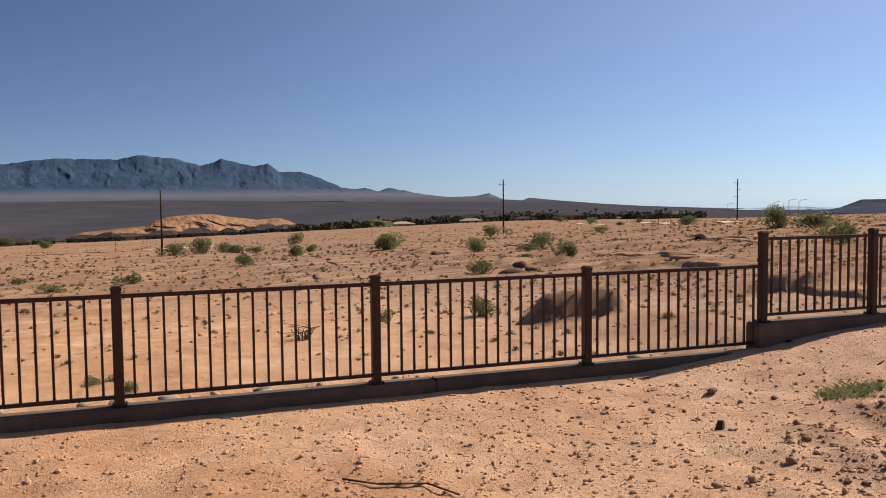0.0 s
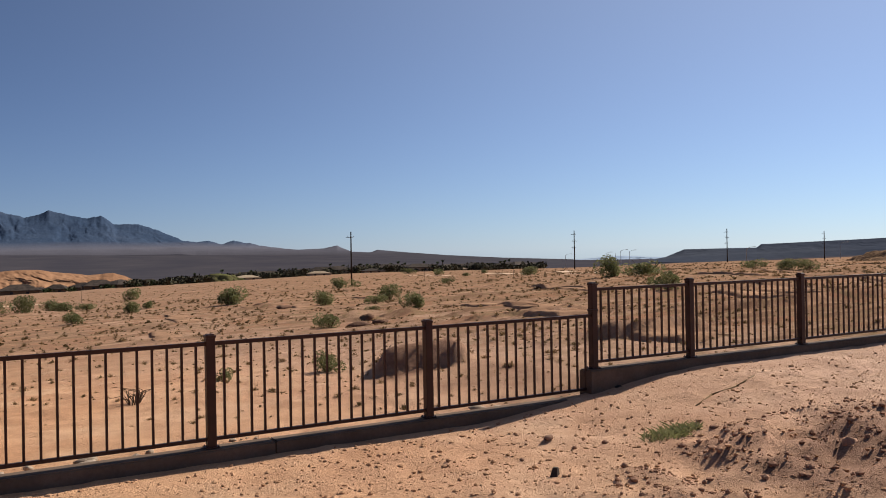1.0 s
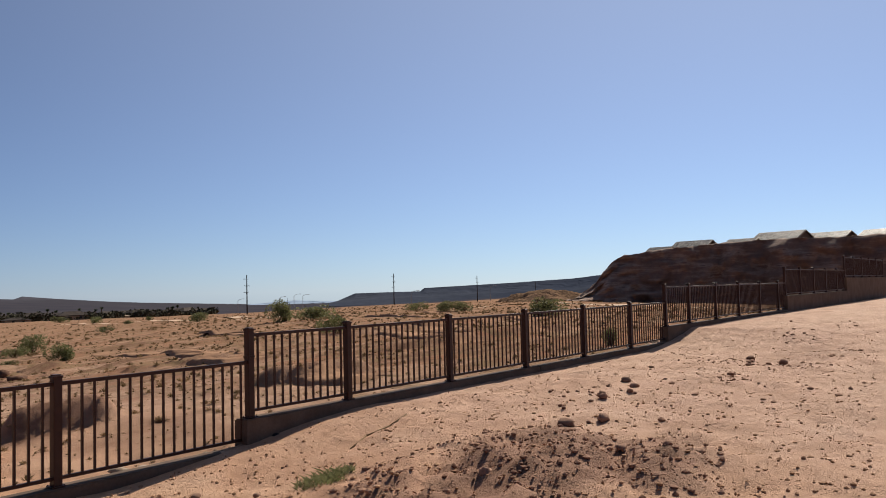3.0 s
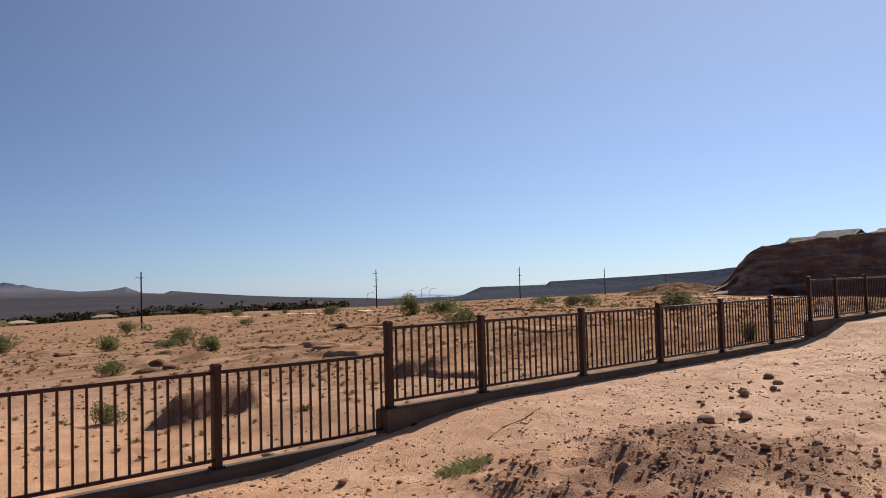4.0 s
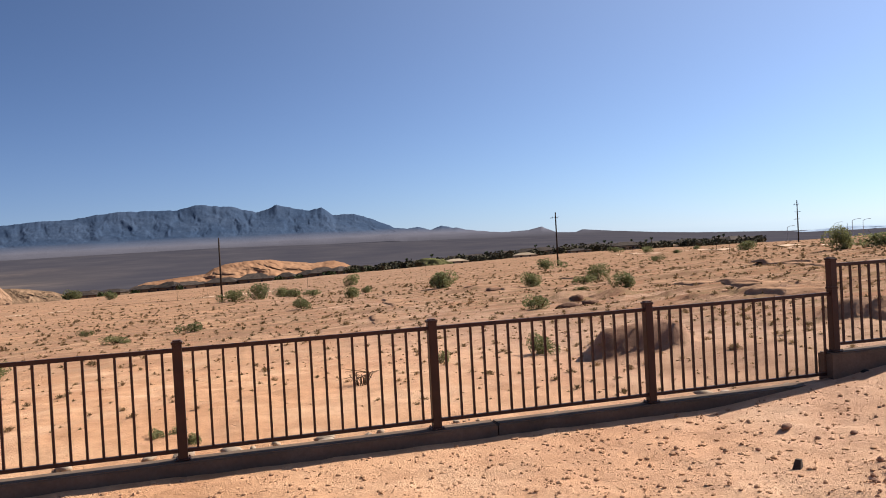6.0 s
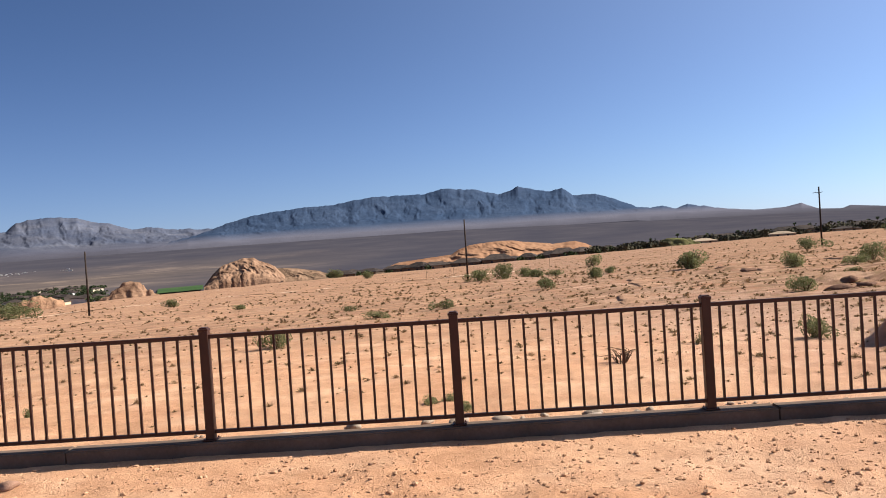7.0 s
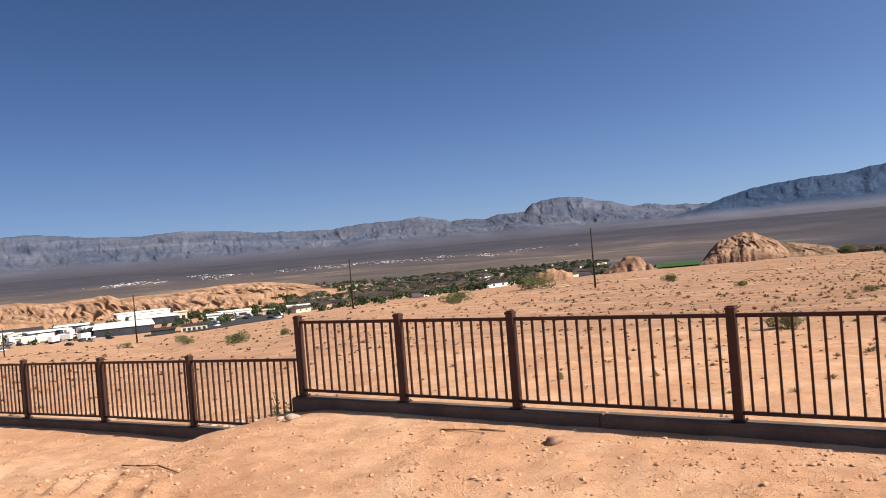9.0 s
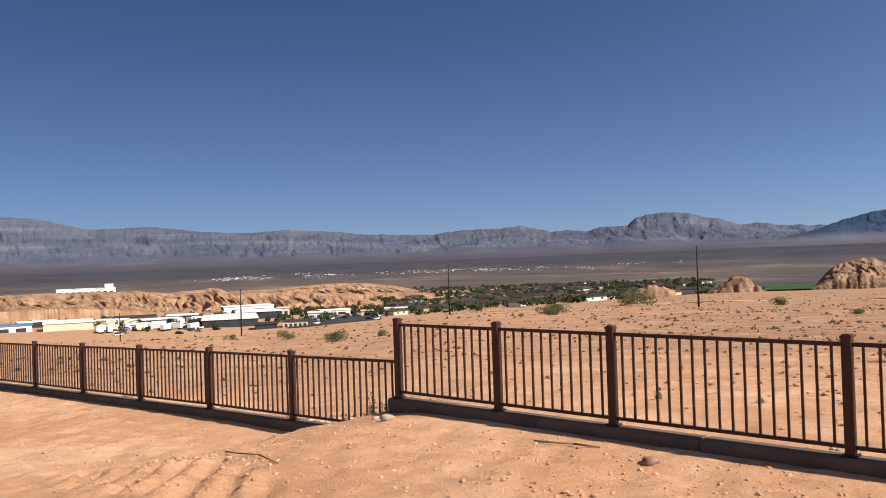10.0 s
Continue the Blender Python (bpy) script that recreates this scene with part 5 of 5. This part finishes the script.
def gravel(name, label, spots, mat, seed):
    rnd = random.Random(seed)
    xs, ys = np.array([s[0] for s in spots]), np.array([s[1] for s in spots])
    zs = land(xs, ys)
    verts, faces = [], []
    ico = bmesh.new()
    bmesh.ops.create_icosphere(ico, subdivisions=1, radius=1.0)
    shape, tris = [tuple(v.co) for v in ico.verts], [tuple(v.index for v in f.verts) for f in ico.faces]
    ico.free()
    for (x, y, s), z in zip(spots, zs):
        o = len(verts)
        c, sn = math.cos(rnd.uniform(0, 6.3)), math.sin(rnd.uniform(0, 6.3))
        for vx, vy, vz in shape:
            jx, jy = vx * rnd.uniform(0.75, 1.2), vy * rnd.uniform(0.65, 1.05)
            verts.append((x + s * (jx * c - jy * sn), y + s * (jx * sn + jy * c), z + s * (vz * rnd.uniform(0.55, 0.85) + 0.1)))
        faces += [(a + o, b + o, d + o) for a, b, d in tris]
    me = bpy.data.meshes.new(name)
    me.from_pydata(verts, [], faces)
    me.materials.append(mat)
    tagged(new(name, me), label, "gravel", kind="stuff")


CLOD = mottled("damp_soil_clod", (0.27, 0.15, 0.1), (0.46, 0.275, 0.185), 4, 60, 0.95, 0, 0.4, 0.01)
SANDCLOD = mottled("dry_soil_crumb", (0.38, 0.215, 0.125), (0.60, 0.365, 0.22), 4, 60, 0.95, 0, 0.4, 0.01)
grnd = random.Random(44)
crumbs = []
while len(crumbs) < 20000:
    az, r = grnd.uniform(-72, 82), 3.6 * (20 / 3.6) ** grnd.random()
    x, y = at_bearing(az, r)
    if y < 6.8 and y > 0.5:
        if grnd.random() < (0.6 if x < -2 else 0.8 if x < 4 else 1.0):
            crumbs.append((x, y, 0.006 + 0.02 * grnd.random() ** 5))
gravel("soil_crumbs", "small crumbs of dry soil and gravel", crumbs, SANDCLOD, 3)
gravel("dark_pebbles", "scattered small dark pebbles on the soil", [(x, y, s * 0.9) for x, y, s in crumbs[::20]], STONE, 5)
heap = []
while len(heap) < 7500:
    a, t = grnd.uniform(0, 6.3), grnd.random() ** 0.6
    x, y = 8.1 + 2.2 * t * math.cos(a), 3.55 + 1.5 * t * math.sin(a)
    if y < 6.6 and float(grit(np.array(x), np.array(y), 2.6, 6)) > 0.42:
        heap.append((x, y, 0.004 + 0.032 * grnd.random() ** 14))
gravel("soil_clods", "heap of damp brown soil clods", heap, CLOD, 6)
broken = []
while len(broken) < 420:
    x, y = grnd.gauss(17.5, 3.2), grnd.gauss(3.8, 0.9)
    if y < 6.5 and float(grit(np.array(x), np.array(y), 1.6, 7)) > 0.5:
        broken.append((x, y, 0.01 + 0.045 * grnd.random() ** 4))
gravel("broken_soil", "broken lumps of crusted soil on the rise", broken, CLOD, 8)
gravel("footing_gravel", "grey gravel along the foot of the wall", [(grnd.uniform(-14, 20), 7.1 + 0.3 * grnd.random() ** 2, 0.012 + 0.025 * grnd.random() ** 2) for _ in range(1500)], PALESTONE, 7)


strip = [(grnd.uniform(-16, -5.7), 7.3 + 3.6 * grnd.random() ** 1.3, 0.018 + 0.07 * grnd.random() ** 3.5) for _ in range(1500)]
gravel("field_rubble", "broken stones littering the field below the wall", strip[::2], PALESTONE, 9)
gravel("field_pebbles", "brown stones littering the field below the wall", strip[1::2], STONE, 10)
# crumbled berm thrown up beside the tyre marks
berm = [(-5.7 + grnd.gauss(0, 0.7), 4.45 + grnd.gauss(0, 0.12), 0.008 + 0.03 * grnd.random() ** 4) for _ in range(420)]
gravel("track_crumbs", "crumbled sandy lumps beside the tyre marks", berm, SANDCLOD, 11)


def grass_patch(x, y, w, n, label, tall=0.065):
    rnd = random.Random(int(x * 10))
    bm = bmesh.new()
    for _ in range(n):
        a, t = rnd.uniform(0, 6.3), rnd.random() ** 0.7
        px, py = x + w * t * math.cos(a), y + w * 0.5 * t * math.sin(a)
        z = float(land(px, py))
        b = Vector((rnd.gauss(0, 0.5), rnd.gauss(0, 0.5), 1)) * tall * rnd.uniform(0.4, 1.2)
        s = Vector((rnd.gauss(0, 1), rnd.gauss(0, 1), 0)).normalized() * 0.0035
        p = Vector((px, py, z - 0.01))
        bm.faces.new([bm.verts.new(p - s), bm.verts.new(p + s), bm.verts.new(p + b * 0.6 + s * 0.8), bm.verts.new(p + b + Vector((b.x, b.y, 0)) * 0.5)])
    tagged(mesh_object("grass_patch", bm, GRASS), label, "grass", kind="stuff")


grass_patch(7.72, 5.22, 0.33, 750, "patch of green weedy grass beside the soil heap")


def stick(points, r, label):
    bm = bmesh.new()
    P = [Vector((x, y, float(land(x, y)) + h)) for x, y, h in points]
    for a, b in zip(P, P[1:]):
        tube(bm, a, b, r, r * 0.8, 7)
    tagged(mesh_object("stick", bm, DRYLEAF, None, True), label, "stick", "sticks on the soil")


stick([(3.42, 4.93, 0.02), (3.6, 4.76, 0.025), (3.85, 4.6, 0.02), (3.98, 4.4, 0.02)], 0.007, "weathered grey stick lying on the soil")
stick([(-5.1, 4.66, 0.02), (-4.8, 4.62, 0.03), (-4.5, 4.64, 0.025), (-4.15, 4.6, 0.015)], 0.008, "dark dry stick lying in the tracks")
stick([(-2.6, 6.4, 0.01), (-2.2, 6.46, 0.03), (-1.95, 6.5, 0.01)], 0.01, "thin dry twig on the soil")
stick([(8.6, 5.75, 0.0), (9.0, 5.9, 0.01), (9.4, 5.92, 0.005), (9.85, 6.05, 0.0)], 0.009, "dry root beside the soil heap")


def dead_shrub(x, y, w, h, seed, label):
    rnd = random.Random(seed)
    bm = bmesh.new()
    z = float(land(x, y))
    for _ in range(26):
        a, t = rnd.uniform(0, 6.3), rnd.uniform(0.3, 1)
        p0 = Vector((x + 0.1 * w * math.cos(a), y + 0.1 * w * math.sin(a), z - 0.02))
        p1 = Vector((x + w * 0.3 * t * math.cos(a), y + w * 0.3 * t * math.sin(a), z + h * rnd.uniform(0.2, 0.7)))
        p2 = p1 + Vector((rnd.gauss(0, 0.2) * w, rnd.gauss(0, 0.2) * w, rnd.uniform(-0.1, 0.5) * h))
        tube(bm, p0, p1, 0.007, 0.005, 5)
        tube(bm, p1, p2, 0.005, 0.002, 4)
    tagged(mesh_object("dead_shrub", bm, TWIG), label, "shrub")


dead_shrub(4.23, 10.9, 0.6, 0.24, 4, "dark leafless dead shrub in the field")


def weed(x, y, h, seed):
    rnd = random.Random(seed)
    thing = tagged(new("weed"), "leafy dark green weed growing beside the wall", "weed", "weeds by the wall")
    thing.location = (x, y, float(land(x, y)))
    stems, leaves = bmesh.new(), bmesh.new()
    for _ in range(7):
        a = rnd.uniform(0, 6.3)
        tip = Vector((0.22 * h * math.cos(a), 0.22 * h * math.sin(a), h * rnd.uniform(0.6, 1)))
        tube(stems, (0, 0, -0.03), tip, 0.007, 0.003, 5)
        for k in range(12):
            p = tip * rnd.uniform(0.3, 1.0)
            d = Vector((rnd.gauss(0, 1), rnd.gauss(0, 1), rnd.gauss(0.3, 0.6))).normalized() * 0.06
            s = d.orthogonal().normalized() * 0.018
            leaves.faces.new([leaves.verts.new(p), leaves.verts.new(p + d * 0.5 + s), leaves.verts.new(p + d), leaves.verts.new(p + d * 0.5 - s)])
    part("stalk", stems, TWIG, thing)
    part("leaves", leaves, LEAF, thing)


weed(-5.62, 7.3, 0.8, 3)
weed(-5.85, 7.45, 0.65, 4)
weed(-10.9, 8.1, 0.5, 5)
weed(-13.2, 8.2, 0.5, 6)


# black tube added in place of a shaded, washed-out hole under the wall
def hole_tube(x, z):
    bm = bmesh.new()
    outer = [(0.06 + 0.005 * (k % 2), -0.02 + 0.006 * k) for k in range(8)]
    rings = []
    for r, d in outer + [(0.05, 0.03), (0.05, -0.02)]:
        rings.append([bm.verts.new((r * math.cos(a * math.pi / 8), -d, r * math.sin(a * math.pi / 8))) for a in range(16)])
    for p, q in zip(rings, rings[1:]):
        for k in range(16):
            bm.faces.new((p[k], p[(k + 1) % 16], q[(k + 1) % 16], q[k]))
    bmesh.ops.recalc_face_normals(bm, faces=bm.faces)
    ob = mesh_object("hole_tube", bm, BLACK)
    ob.location = (x, 6.89, z)
    tagged(ob, "black ribbed tube added for a dark hole under the wall", "pipe")


hole_tube(8.64, 0.03)


# ---------------------------------------------------------------- earth blocks and stakes in the field
for k, (x, y, w, h) in enumerate(((15.3, 28.3, 1.1, 0.3), (16.9, 31.0, 0.95, 0.42), (16.2, 28.4, 0.9, 0.22), (22.6, 62.3, 2.0, 0.35), (20.9, 52.5, 1.5, 0.3))):
    ob = new("earth_block", EARTH[k % len(EARTH)])
    ob.matrix_basis = Matrix.LocRotScale((x, y, float(land(x, y)) + h * 0.2), Euler((0, 0, k * 0.8)), (w, w * 0.7, h * 1.3))
    tagged(ob, "red-brown block of broken earth in the field", "rock", "earth blocks")


def stake(x, y, h):
    thing = tagged(new("stake"), "thin weathered survey stake in the field", "stake", "survey stakes")
    thing.location = (x, y, float(land(x, y)))
    bm = bmesh.new()
    tube(bm, (0, 0, -0.1), (0.02, 0, h), 0.035, 0.03, 6)
    part("shaft", bm, TWIG, thing)
    part("flag", box(bmesh.new(), (0.16, 0.05, 0.12), (0.06, 0, h - 0.06), 0.004), PALESTONE, thing)


for x, y, h in ((53.8, 195.9, 2.4), (83.7, 145.5, 2.1), (86.8, 121.9, 1.9), (84.9, 115.7, 1.8), (-5.3, 185, 3.6), (22.9, 184.4, 3.4), (0.9, 193.6, 2.4)):
    stake(x, y, h)


BANKSOIL = mottled("crusted_bank_soil", (0.27, 0.165, 0.108), (0.46, 0.28, 0.18), 0.8, 9, 0.95, 0, 0.6, 0.06, gloss=0.0)


def earth_bank(points, high):
    """A washed-out step in the soil: a ragged steep face and a long back that runs out level."""
    P = []
    for (x0, y0), (x1, y1) in zip(points, points[1:]):
        n = max(6, int(math.hypot(x1 - x0, y1 - y0) / 0.12))
        P += [(x0 + (x1 - x0) * f, y0 + (y1 - y0) * f) for f in np.linspace(0, 1, n, endpoint=False)]
    P = np.array(P)
    P = P + 0.9 * high * np.stack([grit(P[:, 0], P[:, 1], 1.3, 2) - 0.5, grit(P[:, 0], P[:, 1], 1.3, 3) - 0.5], -1) * 2
    d = np.gradient(P, axis=0)
    d = np.stack([d[:, 1], -d[:, 0]], -1) / (np.linalg.norm(d, axis=1)[:, None] + 1e-6)
    f = np.linspace(0, 1, len(P))
    h = high * smoothstep(0, 0.12, f) * smoothstep(1, 0.85, f) * (0.2 + 0.65 * grit(P[:, 0], P[:, 1], 0.9, 5))
    off = np.array([-0.12, 0.0, 0.06, 0.12, 0.5, 1.2, 2.6])
    up = np.array([-0.1, 0.05, 0.6, 0.97, 0.9, 0.5, -0.1])
    X = P[:, 0:1] + d[:, 0:1] * off * (high * 2 + 0.3)
    Y = P[:, 1:2] + d[:, 1:2] * off * (high * 2 + 0.3)
    Z = land(X, Y) + h[:, None] * up + 0.12 * high * (grit(X, Y, 3.0, 4) - 0.5) - 0.03 * (up <= 0)
    tagged(new("earth_bank", grid_mesh("earth_bank", X, Y, Z, BANKSOIL)), "low washed-out bank of sandy red soil", "earth bank", "earth banks", "structure")


for points, high in (
        ([(19.2, 20.0), (21.0, 26.5), (24.8, 39.0)], 0.3), ([(17.4, 19.0), (17.9, 21.9)], 0.36), ([(12.5, 9.4), (12.8, 11.3)], 0.3),
        ([(20.2, 12.8), (23.2, 17.6), (26.8, 21.6)], 0.34), ([(23.2, 12.6), (26.1, 18.0), (31, 23.5)], 0.3), ([(34.7, 37.5), (33.5, 42.5)], 0.35),
        ([(30, 31), (36, 45)], 0.28), ([(44, 32), (52, 46)], 0.4), ([(36, 20), (46, 30)], 0.35), ([(34, 66), (36, 76)], 0.4), ([(12, 44), (14, 58)], 0.3),
        ([(21, 51), (21.6, 58.5)], 0.35), ([(60, 40), (76, 58)], 0.5), ([(8, 30), (9.5, 38)], 0.2), ([(-2, 48), (3, 60)], 0.28)):
    earth_bank(points, high * 0.6)
